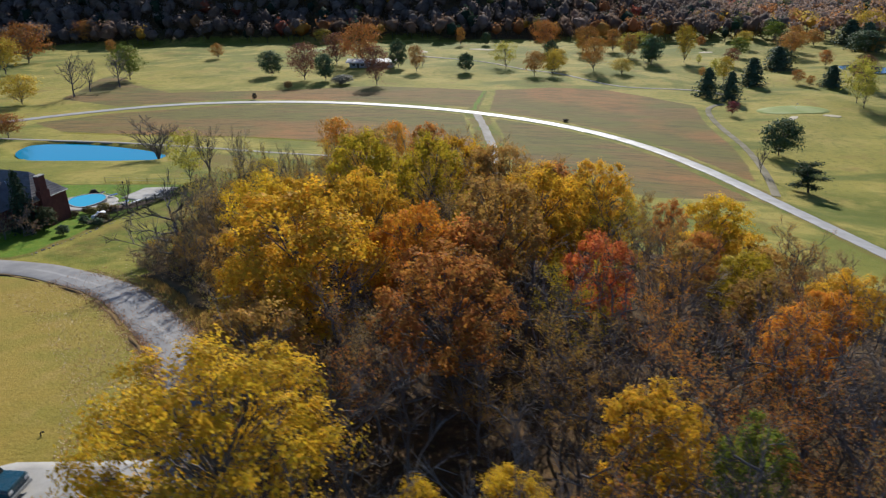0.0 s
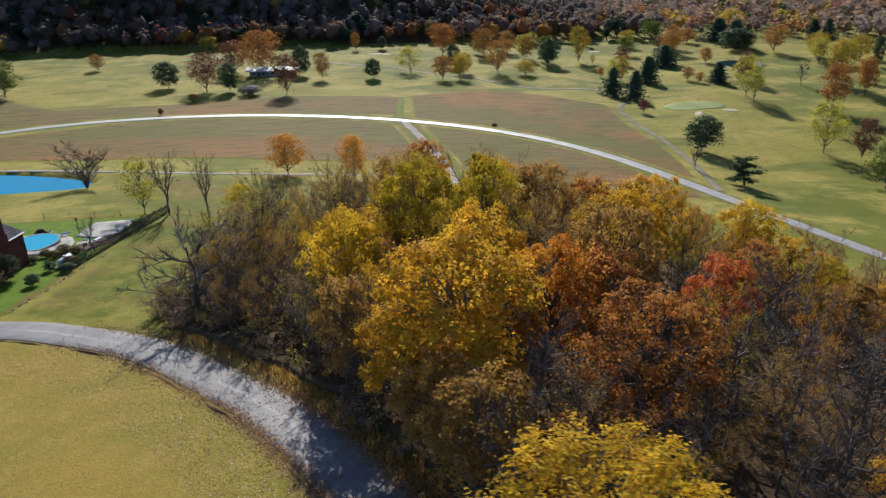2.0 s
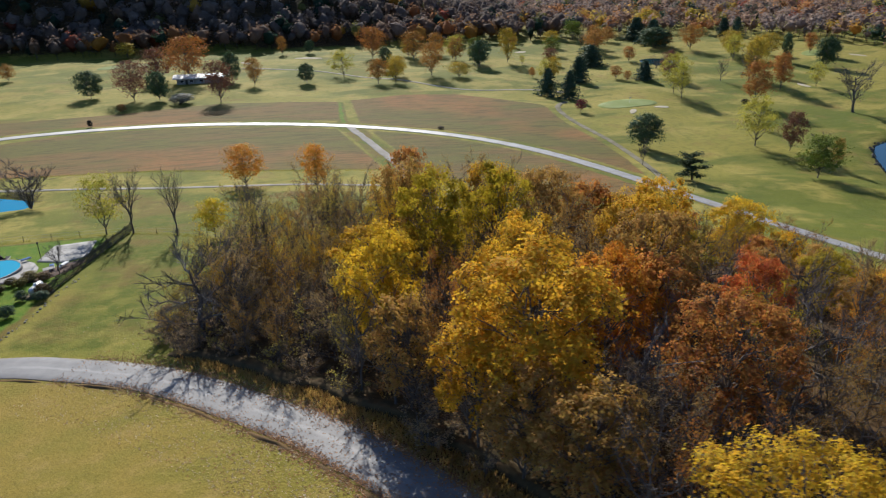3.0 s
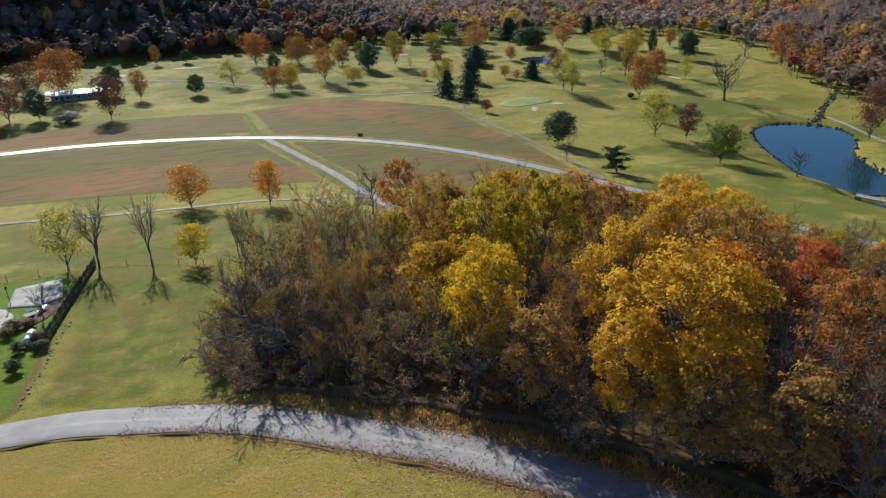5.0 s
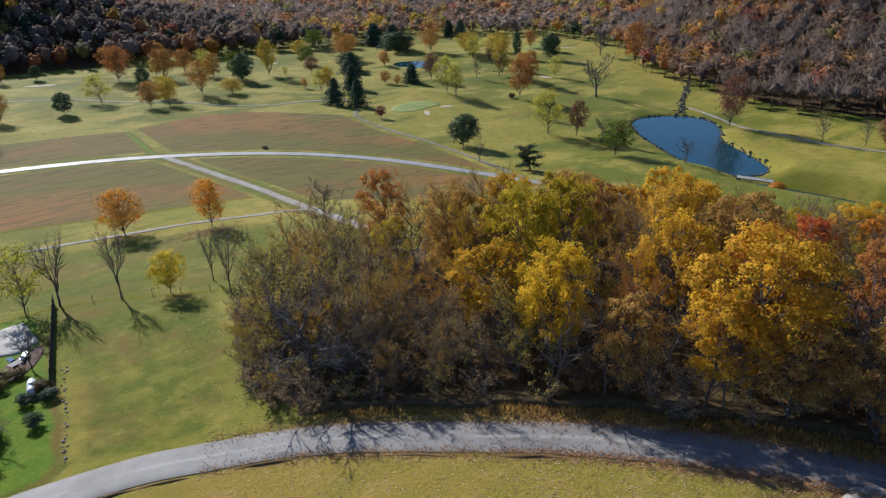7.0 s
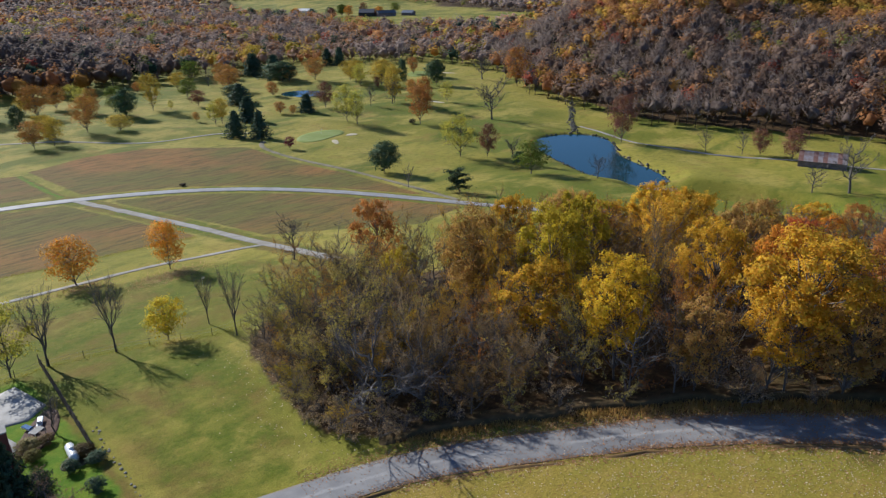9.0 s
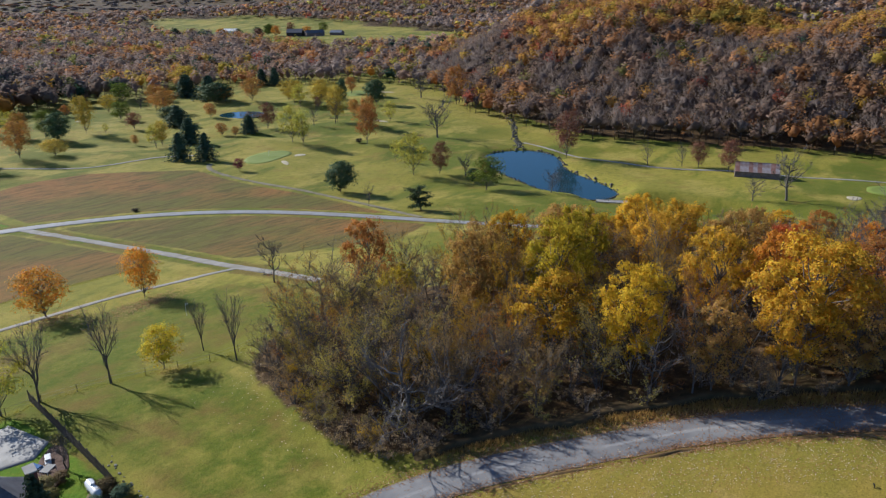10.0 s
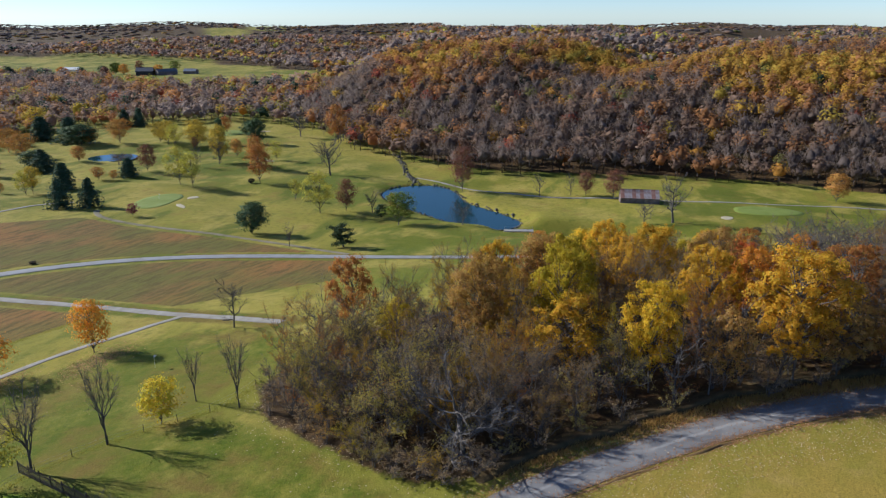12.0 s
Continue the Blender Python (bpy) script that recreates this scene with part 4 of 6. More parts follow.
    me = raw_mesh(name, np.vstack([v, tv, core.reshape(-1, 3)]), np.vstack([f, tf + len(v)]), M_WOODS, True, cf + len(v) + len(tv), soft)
    # the inner masses' darker tint paints the shade within the crowns
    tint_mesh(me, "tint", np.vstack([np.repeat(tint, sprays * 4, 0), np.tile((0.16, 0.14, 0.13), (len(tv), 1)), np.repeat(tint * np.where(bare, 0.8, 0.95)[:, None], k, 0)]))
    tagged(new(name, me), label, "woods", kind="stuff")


def wooded(x, y):
    ahead = np.degrees(np.arctan2(x + 40, y - 30))
    return (inside(x, y, OPEN_LAND) < 0) & (inside(x, y, FAR_FIELD) < 0) & (inside(x, y, HORIZON_FIELD) < 0) & (ahead > -60) & (ahead < 125)


def slope_heat(x, y, z):
    return 0.19 + np.clip((z + 18) / 42, 0, 0.53)


far_woods("ridge_woods", (200, 560, -160, 470, lambda x, y: wooded(x, y) & (x < 555) & (x > ridge_foot(y) - 30)), 6.5, 12.0, 66, 1.25, 1, "wooded ridge in grey, rust and orange autumn leaf", slope_heat, 0.01, 1.08)
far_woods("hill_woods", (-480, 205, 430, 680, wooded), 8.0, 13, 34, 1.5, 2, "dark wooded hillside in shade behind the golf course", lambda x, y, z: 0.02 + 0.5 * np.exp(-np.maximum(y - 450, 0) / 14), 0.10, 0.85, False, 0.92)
# pale above 1 from here on: haze lifted into the tints
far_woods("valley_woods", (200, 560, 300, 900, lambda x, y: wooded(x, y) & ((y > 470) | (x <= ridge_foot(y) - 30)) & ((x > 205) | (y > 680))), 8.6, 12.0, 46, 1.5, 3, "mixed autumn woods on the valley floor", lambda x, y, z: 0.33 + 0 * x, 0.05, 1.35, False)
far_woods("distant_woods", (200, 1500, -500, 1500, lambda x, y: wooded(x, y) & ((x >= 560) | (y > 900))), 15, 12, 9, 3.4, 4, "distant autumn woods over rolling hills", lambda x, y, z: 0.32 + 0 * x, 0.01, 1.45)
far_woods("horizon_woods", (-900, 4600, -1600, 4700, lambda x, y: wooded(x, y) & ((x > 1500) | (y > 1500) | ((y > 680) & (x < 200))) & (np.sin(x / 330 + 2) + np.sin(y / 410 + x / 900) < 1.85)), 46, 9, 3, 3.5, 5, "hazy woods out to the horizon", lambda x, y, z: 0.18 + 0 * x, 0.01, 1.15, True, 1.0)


# ---- scattered trees of the golf course ----
plant_rows([
    (-148.2, 251.4, 10.4, 12.8, "Y"),
    (-137.4, 266.7, 15.4, 10.7, "B"),
    (-137.6, 280.0, 13.0, 8.7, "B"),
    (-129.9, 289.3, 14.5, 10.1, "B"),
    (-133.3, 308.1, 14.4, 13.3, "G"),
    (-188.7, 418.0, 8.2, 5.4, "O"),
    (-117.7, 189.3, 6.6, 8.0, "R"),
    (-219.3, 386.5, 20.1, 24.6, "R"),
    (-204.7, 340.0, 16.2, 15.7, "Y"),
    (-224.2, 467.5, 15.2, 16.4, "R"),
    (-117.1, 380.0, 7.5, 7.9, "O"),
    (-75.0, 315.4, 10.6, 9.8, "E"),
    (-58.6, 302.8, 15.2, 12.3, "D"),
    (-49.4, 299.1, 11.0, 7.7, "E"),
    (-51.6, 349.6, 14.2, 14.0, "D"),
], "trees on the golf course")
plant_rows([
    (-39.4, 342.7, 19.7, 17.8, "R"),
    (-27.7, 289.5, 15.3, 10.4, "D"),
    (-21.7, 334.3, 12.5, 8.0, "E"),
    (-10.8, 341.3, 5.8, 4.1, "B"),
    (-72.3, 446.0, 8.4, 10.7, "Y"),
    (8.6, 423.9, 9.9, 5.0, "O"),
    (22.8, 418.7, 6.8, 5.0, "E"),
    (27.9, 342.5, 12.2, 12.3, "L"),
    (37.9, 315.4, 10.7, 8.8, "O"),
    (45.8, 316.4, 10.7, 8.1, "Y"),
    (50.8, 355.8, 11.1, 6.3, "E"),
    (66.4, 330.3, 14.8, 10.7, "O"),
    (78.1, 325.8, 6.6, 10.7, "Y"),
    (92.0, 406.9, 11.9, 9.9, "O"),
    (94.8, 385.5, 11.9, 9.4, "L"),
], "trees on the golf course")
plant_rows([
    (99.6, 357.1, 13.3, 11.2, "E"),
    (117.8, 364.3, 18.0, 9.1, "Y"),
    (145.2, 422.0, 6.2, 5.3, "R"),
    (99.8, 277.9, 11.0, 8.3, "C"),
    (105.5, 269.7, 11.0, 8.1, "C"),
    (127.9, 304.9, 11.5, 9.2, "C"),
    (156.5, 346.8, 10.8, 12.1, "C"),
    (114.6, 311.0, 10.5, 6.6, "L"),
    (96.3, 242.1, 4.8, 4.2, "P"),
    (89.6, 189.6, 10.2, 10.2, "E"),
    (80.1, 152.8, 7.1, 9.9, "J"),
    (180.5, 386.0, 12.7, 13.5, "O"),
    (179.8, 348.3, 7.8, 6.8, "R"),
    (157.8, 298.3, 8.3, 8.1, "C"),
    (147.0, 305.1, 5.8, 5.4, "R"),
], "trees on the golf course")
plant_rows([
    (149.1, 298.6, 4.6, 3.7, "O"),
    (150.6, 264.8, 16.1, 11.0, "L"),
    (211.7, 427.1, 9.3, 11.3, "O"),
    (226.5, 400.4, 14.6, 14.6, "C"),
    (220.3, 386.2, 11.8, 17.6, "E"),
    (125.3, 184.6, 15.1, 11.4, "L"),
    (145.7, 206.5, 8.4, 5.0, "L"),
    (132.1, 177.8, 12.0, 7.3, "D"),
    (133.7, 167.7, 8.7, 6.2, "B"),
    (116.9, 150.8, 11.3, 11.0, "G"),
    (195.5, 216.8, 19.6, 17.3, "B"),
    (167.2, 236.2, 17.3, 10.2, "R"),
    (200.2, 280.6, 13.9, 10.3, "B"),
    (219.1, 283.0, 9.7, 6.2, "O"),
    (217.1, 258.3, 10.0, 7.4, "L"),
], "trees on the golf course")
plant_rows([
    (232.4, 370.2, 13.8, 12.6, "O"),
    (244.2, 351.6, 12.0, 10.7, "Y"),
    (230.9, 331.1, 13.1, 9.5, "L"),
    (241.1, 323.8, 12.1, 13.6, "Y"),
    (257.4, 295.6, 14.5, 10.2, "E"),
    (231.6, 427.1, 14.0, 13.7, "C"),
    (222.6, 382.4, 8.9, 10.1, "O"),
    (162.3, 356.9, 9.4, 12.5, "E"),
    (118.4, 311.6, 11.5, 6.6, "Y"),
    (181.1, 325.1, 6.1, 9.2, "B"),
    (170.6, 298.7, 12.4, 9.2, "D"),
    (186.7, 150.2, 19.2, 10.8, "D"),
    (185.8, 116.8, 9.4, 5.8, "B"),
    (189.8, 104.8, 9.4, 5.2, "B"),
    (189.5, 98.6, 9.7, 6.6, "D"),
], "trees on the golf course")
plant_rows([
    (187.5, 87.6, 11.4, 8.1, "D"),
    (149.5, 63.9, 16.5, 12.1, "B"),
    (146.1, 73.0, 8.8, 7.0, "B"),
    (210.3, 4.4, 11.7, 8.8, "O"),
    (75.5, 168.0, 7.1, 3.3, "B"),
    (-49.5, 132.0, 10.2, 7.4, "L"),
    (-45.2, 131.0, 10.2, 7.0, "N"),
    (-38.0, 126.4, 10.2, 5.6, "N"),
    (-32.2, 123.0, 6.6, 5.2, "V"),
    (-25.6, 122.6, 7.2, 3.6, "N"),
    (-26.4, 115.0, 9.4, 4.6, "N"),
    (3.5, 136.6, 9.7, 5.9, "B"),
    (-11.3, 154.6, 9.8, 6.2, "A"),
    (-25.3, 162.4, 9.0, 8.4, "A"),
    (-66.5, 161.4, 9.4, 11.0, "W"),
], "trees on the golf course")
plant_rows([
    (122.2, 130.0, 8.0, 6.5, "B"),
    (-13.1, 323.4, 11.5, 6.8, "O"),
    (8.8, 325.8, 8.2, 6.9, "E"),
    (52.7, 393.1, 16.6, 13.8, "R"),
    (51.1, 333.9, 9.4, 9.2, "Y"),
    (74.1, 389.7, 15.1, 12.4, "O"),
    (74.3, 401.6, 8.5, 8.9, "Y"),
    (93.1, 376.8, 12.5, 8.6, "O"),
    (101.9, 370.7, 12.5, 8.5, "G"),
    (148.7, 466.5, 9.4, 8.5, "O"),
    (122.2, 355.8, 5.0, 3.0, "L"),
    (153.6, 387.4, 10.2, 10.1, "G"),
    (166.6, 415.6, 9.9, 9.0, "Y"),
    (113.2, 322.9, 4.7, 3.3, "O"),
    (192.1, 407.5, 13.5, 10.2, "O"),
], "trees on the golf course")
plant_rows([
    (237.2, 340.9, 13.8, 10.4, "Y"),
    (189.1, 285.3, 10.9, 6.4, "B"),
    (203.9, 282.3, 19.2, 10.0, "Y"),
    (230.7, 317.7, 7.1, 3.9, "D"),
    (251.6, 315.9, 14.4, 5.4, "E"),
    (282.8, 333.6, 10.7, 6.6, "R"),
    (197.7, 257.4, 15.7, 8.4, "R"),
    (276.8, 313.7, 9.0, 9.9, "E"),
    (290.0, 285.7, 15.7, 13.9, "B"),
    (281.2, 255.4, 21.9, 13.1, "R"),
    (130.6, 158.5, 8.9, 3.0, "O"),
    (127.4, 161.7, 5.1, 4.9, "E"),
    (138.0, 356.2, 8.2, 7.2, "D"),
    (292.3, 419.7, 11.3, 8.9, "C"),
    (294.5, 409.7, 12.3, 8.3, "C"),
    (261.4, 339.8, 11.6, 13.6, "Y"),
    (149.4, 257.4, 15.0, 8.0, "L"),
    (113.8, 433.7, 8.4, 9.1, "L"),
    (185.5, 412.9, 9.7, 7.6, "B"),
    (256.9, 458.0, 15.6, 15.0, "Y"),
    (193.8, 440.0, 12.0, 12.8, "G"),
], "trees on the golf course")


# ---- the wood by the lane ----
HUES = {"olive": OLIVE, "gold": GOLD, "yellow": YELLOW, "orange": ORANGE, "rust": RUST, "red": RED, "brown": BROWN, "tan": TAN, "green": GREEN, "straw": (0.45, 0.370, 0.105), "amber": (0.49, 0.320, 0.028)}
LEAF_WORDS = {"olive": "yellow-green", "gold": "golden", "yellow": "bright yellow", "orange": "deep orange", "rust": "rust-brown", "red": "red", "brown": "brown-gold", "tan": "pale tan", "green": "dull green", "straw": "straw-yellow", "amber": "amber-yellow"}
WOOD_TREES = []


def wood_tree(x, y, tall, wide, sort, rng):
    hue, _, form = sort.partition("_")
    k = rng.uniform(0.85, 1.15)
    if hue == "bare":
        kinds, colour, label = NEAR_BARE, tuple(c * k for c in (0.235, 0.160, 0.100)), "leafless grey-brown tree with fine twigs in the wood"
    else:
        kinds = {"sparse": NEAR_SPARSE, "bushy": NEAR_BUSHY, "light": NEAR_LIGHT, "dense": NEAR_DENSE}.get(form, NEAR_LEAFY)
        colour = tuple(c * k * (0.74 if form == "sparse" else 0.85 if form == "bushy" else 1.0) for c in HUES[hue])
        label = {"sparse": "thinning ", "bushy": "low many-stemmed "}.get(form, "full ") + LEAF_WORDS[hue] + " autumn broadleaf tree in the wood"
    WOOD_TREES.append((x, y))
    plant(kinds[rng.randrange(len(kinds))], x, y, tall, wide, rng.uniform(0, 360), colour, label, "trees of the wood")


def plant_wood(rows):
    rng = random.Random(int(rows[0][0] * 10))
    for x, y, tall, wide, sort in rows:
        wood_tree(x, y, tall, wide, sort, rng)


plant_wood([
    (-8.8, 75.6, 16.6, 8.6, "olive"),
    (-2.0, 75.8, 16.2, 8.4, "olive"),
    (-7.5, 64.0, 14.0, 6.5, "gold_sparse"),
    (37.7, 68.4, 6.0, 6.4, "rust_sparse"),
    (-17.4, 63.2, 14.2, 7.4, "yellow"),
    (-10.2, 47.4, 15.2, 12.0, "gold"),
    (-3.4, 51.6, 13.0, 7.4, "orange"),
    (12.0, 52.8, 10.6, 6.0, "red"),
    (8.0, 64.4, 14.2, 9.0, "gold"),
    (30.6, 77.2, 10.8, 8.0, "yellow"),
    (27.0, 59.8, 8.2, 6.2, "olive"),
    (41.0, 77.6, 9.0, 8.0, "rust_sparse"),
    (5.9, 81.0, 14.8, 8.8, "brown"),
    (0.6, 40.8, 12.6, 9.0, "rust"),
    (-4.8, 38.0, 10.8, 7.0, "tan_sparse"),
    (-9.6, 86.4, 16.0, 8.4, "brown"),
    (0.0, 86.2, 15.6, 8.0, "brown_sparse"),
    (-0.2, 66.6, 15.4, 7.6, "brown_sparse"),
])
plant_wood([
    (-6.5, 56.6, 14.6, 8.0, "gold"),
    (5.0, 95.0, 15.6, 9.0, "brown_sparse"),
    (4.5, 57.2, 14.4, 8.4, "brown"),
    (-2.5, 109.4, 14.6, 8.0, "rust_light"),
    (-17.5, 112.8, 11.6, 6.2, "rust_sparse"),
    (-9.2, 99.2, 9.4, 6.2, "olive"),
    (-20.7, 81.8, 10.6, 5.4, "gold_sparse"),
    (-29.3, 100.2, 5.4, 4.6, "tan_sparse"),
    (20.0, 80.0, 11.4, 8.6, "brown_sparse"),
    (12.4, 89.0, 12.4, 8.6, "brown_sparse"),
    (30.2, 51.6, 7.8, 5.6, "orange"),
    (15.0, 72.0, 13.8, 8.0, "gold"),
    (-26.5, 70.5, 9.0, 5.0, "brown_sparse"),
    (-14.8, 69.6, 12.0, 6.0, "olive_sparse"),
    (-17.4, 55.0, 10.6, 6.2, "brown_light"),
])
plant_wood([
    (9.4, 28.6, 9.8, 6.0, "gold"),
    (6.5, 36.0, 11.0, 5.8, "brown_sparse"),
    (23.4, 42.0, 9.0, 5.4, "orange"),
    (14.2, 27.6, 9.0, 4.4, "green"),
    (-10.2, 23.4, 13.5, 11.2, "amber_dense"),
    (2.2, 25.0, 7.4, 4.2, "yellow"),
    (-1.8, 24.8, 6.8, 3.2, "yellow"),
    (14.4, 44.4, 12.0, 4.2, "orange_sparse"),
    (34.6, 55.0, 8.4, 6.6, "gold"),
    (22.8, 34.2, 11.0, 6.0, "bare"),
    (2.8, 30.5, 11.0, 5.0, "bare"),
    (-27.4, 98.0, 11.4, 7.4, "bare"),
    (-13.2, 92.6, 13.4, 6.0, "bare"),
    (-22.4, 91.0, 10.4, 7.0, "bare"),
    (-24.0, 76.0, 10.0, 6.6, "bare"),
    (-13.8, 79.4, 8.6, 4.6, "orange_sparse"),
    (-3.4, 72.6, 14.0, 6.4, "bare"),
    (-13.4, 58.0, 12.4, 6.0, "rust_sparse"),
    (-14.8, 49.0, 10.6, 7.0, "gold"),
    (-20.4, 60.4, 11.5, 6.0, "bare"),
    (-16.0, 53.2, 12.5, 6.6, "bare"),
    (-18.4, 56.6, 11.5, 6.0, "bare"),
    (-14.6, 47.6, 12.0, 6.0, "bare"),
    (-13.2, 43.0, 9.8, 6.6, "brown_light"),
    (-11.6, 37.0, 10.4, 6.6, "brown_light"),
    (-11.0, 33.0, 12.0, 6.0, "bare"),
])


plant_wood([
    (-12.6, 80.6, 15.0, 6.6, "gold_sparse"),
    (-5.2, 92.4, 15.4, 7.2, "gold_sparse"),
    (-14.4, 97.0, 12.4, 6.0, "brown_sparse"),
    (-20.6, 104.4, 10.4, 5.6, "rust_sparse"),
    (-22.6, 98.6, 9.0, 4.6, "gold_sparse"),
    (-4.4, 100.4, 14.2, 7.0, "brown_sparse"),
    (-15.6, 82.6, 8.0, 4.4, "orange_sparse"),
    (-17.2, 77.0, 11.6, 5.4, "gold_sparse"),
    (-12.4, 72.6, 12.4, 5.6, "brown_sparse"),
    (1.6, 87.4, 15.0, 7.4, "gold_light"),
    (-29.2, 101.2, 5.4, 4.4, "yellow_bushy"),
    (-34.0, 95.0, 4.6, 4.6, "olive_bushy"),
    (-37.2, 84.0, 3.6, 3.4, "yellow_bushy"),
    (-36.4, 90.6, 4.4, 4.2, "straw_bushy"),
])
plant(OLD_OAK, -33.2, 81.3, 11.8, 12.5, 200, TAN, "dark leafless oak with crooked spreading limbs beside the lane", "trees of the wood")
WOOD_TREES.append((-33.2, 81.3))

for bx, by, bt in ((-36.6, 79.4, 3.4), (-38.2, 82.4, 3.0), (-37.6, 85.4, 3.6), (-35.0, 77.6, 2.8), (-38.0, 88.0, 2.6)):
    plant(THICKET[0], bx, by, bt, bt * 1.3, bx * 40, TAN, "grey-brown twiggy bush with a few leaves in the scrub", "scrub of the wood")


def thicket():
    """Leafless scrub along the edges of the wood and under its thin corner."""
    rng = random.Random(9)
    placed = []
    spots = [(rng.uniform(-42, 46), rng.uniform(6, 124)) for _ in range(5200)]
    edges = inside(*np.array(spots).T, WOOD)
    for (x, y), edge in zip(spots, edges):
        corner = x < -14 and y > 68
        gap = 3.1 if corner else 3.8
        if edge < -0.2 or (edge > 6.5 and not corner) or any(math.hypot(x - a, y - b) < gap for a, b in placed):
            continue
        placed.append((x, y))
        tall = rng.uniform(2.2, 4.4) if edge < 2.5 else rng.uniform(3.0, 6.2)
        colour = rng.choice([TAN, TAN, HUES["straw"], BROWN, RUST])
        plant(THICKET[rng.randrange(2)], x, y, tall, tall * rng.uniform(0.9, 1.25), rng.uniform(0, 360), colour, "grey-brown twiggy bush with a few leaves in the scrub", "scrub of the wood")


def fill_wood():
    """Lesser trees between the main ones."""
    rng = random.Random(4)
    sorts = ["bare"] * 7 + ["brown_sparse"] * 4 + ["tan_sparse"] * 2 + ["rust_sparse"] * 2 + ["gold_sparse", "olive_sparse", "brown_light", "brown_light", "gold_light", "gold_light", "olive_light", "rust_light"]
    spots = [(rng.uniform(-42, 46), rng.uniform(6, 124)) for _ in range(2600)]
    edges = inside(*np.array(spots).T, WOOD)
    for (x, y), edge in zip(spots, edges):
        if edge < 1.2 or any(math.hypot(x - a, y - b) < (3.4 if x < -14 and y > 66 else 3.5 if y < 46 and x > -8 else 4.4) for a, b in WOOD_TREES):
            continue
        grey = x < -16 and y > 66
        front = y < 46 and x > -8
        back = y > 86
        sort = rng.choice(["bare"] * 3 + ["tan_bushy"] * 3 + ["straw_bushy"] * 4 + ["brown_bushy", "straw_sparse", "gold_sparse", "brown_sparse"]) if grey else rng.choice(["bare"] * 7 + ["brown_sparse", "rust_sparse"]) if front else rng.choice(["bare"] * 3 + ["brown_sparse", "tan_sparse", "rust_sparse"]) if back else rng.choice(sorts)
        tall = (rng.uniform(4.5, 9.5) if edge < 4 else rng.uniform(7.5, 12.5)) if grey else (rng.uniform(8, 12) if edge < 4 else rng.uniform(10, 13.5))
        if x > 20 and y > 45:
            tall *= 0.7
        wood_tree(x, y, tall, tall * rng.uniform(0.55, 0.8), sort, rng)


fill_wood()
thicket()


# ---- golf course details ----
def blob(cx, cy, rx, ry, turn=0.0, n=20, wob=0.12, seed=1):
    """A smooth uneven ring."""
    rng = random.Random(seed)
    ph = [rng.uniform(0, 6.28) for _ in range(3)]
    out = []
    for i in range(n):
        a = 2 * math.pi * i / n
        k = 1 + wob * math.sin(2 * a + ph[0]) + wob * 0.6 * math.sin(3 * a + ph[1])
        x, y = rx * k * math.cos(a), ry * k * math.sin(a)
        out.append((cx + x * math.cos(turn) - y * math.sin(turn), cy + x * math.sin(turn) + y * math.cos(turn)))
    return rounded(out, 1)


patch("putting_green", blob(121, 252, 13, 9, 0.3, seed=3), M_GREEN, 0.07, "smooth pale putting green", "green")
patch("putting_green", blob(181, 32, 8, 14, 0.2, seed=4), M_GREEN, 0.07, "smooth pale putting green below the ridge", "green")
patch("putting_green", blob(-70, 405, 14, 9, 0.1, seed=5), M_GREEN, 0.07, "smooth pale putting green by the hill", "green")
patch("putting_green", blob(285, 330, 12, 8, 0.5, seed=6), M_GREEN, 0.07, "smooth pale putting green at the far end", "green")
for i, (bx, by, ra, rb) in enumerate(((131.5, 244, 3.6, 1.7), (114.5, 236.4, 4.4, 1.3), (-12, 395, 7, 2), (20, 402, 8, 2.2), (142, 404, 5, 2), (214, 262, 5, 1.6), (300, 318, 5, 1.8), (164, 46, 3, 2))):
    patch("sand_bunker", blob(bx, by, ra, rb, 0.9 * i, 14, seed=20 + i), M_SAND, 0.09, "pale sand bunker cut into the turf", "bunker", kind="thing", sink=0.02)["group"] = "bunkers of the golf course"


def flag(x, y):
    f = thing("golf_flag", x, y, height(x, y) + 0.07, label="white flag on a thin pole in a putting green", category="flag")
    part("pole", rod(bmesh.new(), (0, 0, -0.1), (0, 0, 2.2), 0.02), M_WHITE, f)
    bm = bmesh.new()
    for i in range(4):
        box(bm, 0.09 + 0.14 * i, 0.03 * math.sin(i * 1.6), 2.0 - 0.02 * i, 0.15, 0.015, 0.36 - 0.04 * i)
    part("cloth", bm, M_WHITE, f)


flag(185.7, 31.8)
flag(123, 253)
flag(-15.9, 137.8)


def rock_mesh(seed, name="stone"):
    bm = bmesh.new()
    bmesh.ops.create_icosphere(bm, subdivisions=1, radius=0.5)
    rng = random.Random(seed)
    for v in bm.verts:
        v.co *= rng.uniform(0.7, 1.2)
        v.co.z *= 0.65
    me = bpy.data.meshes.new(name)
    bm.to_mesh(me)
    bm.free()
    me.materials.append(M_STONE)
    return me


ROCKS = [rock_mesh(i) for i in range(4)]


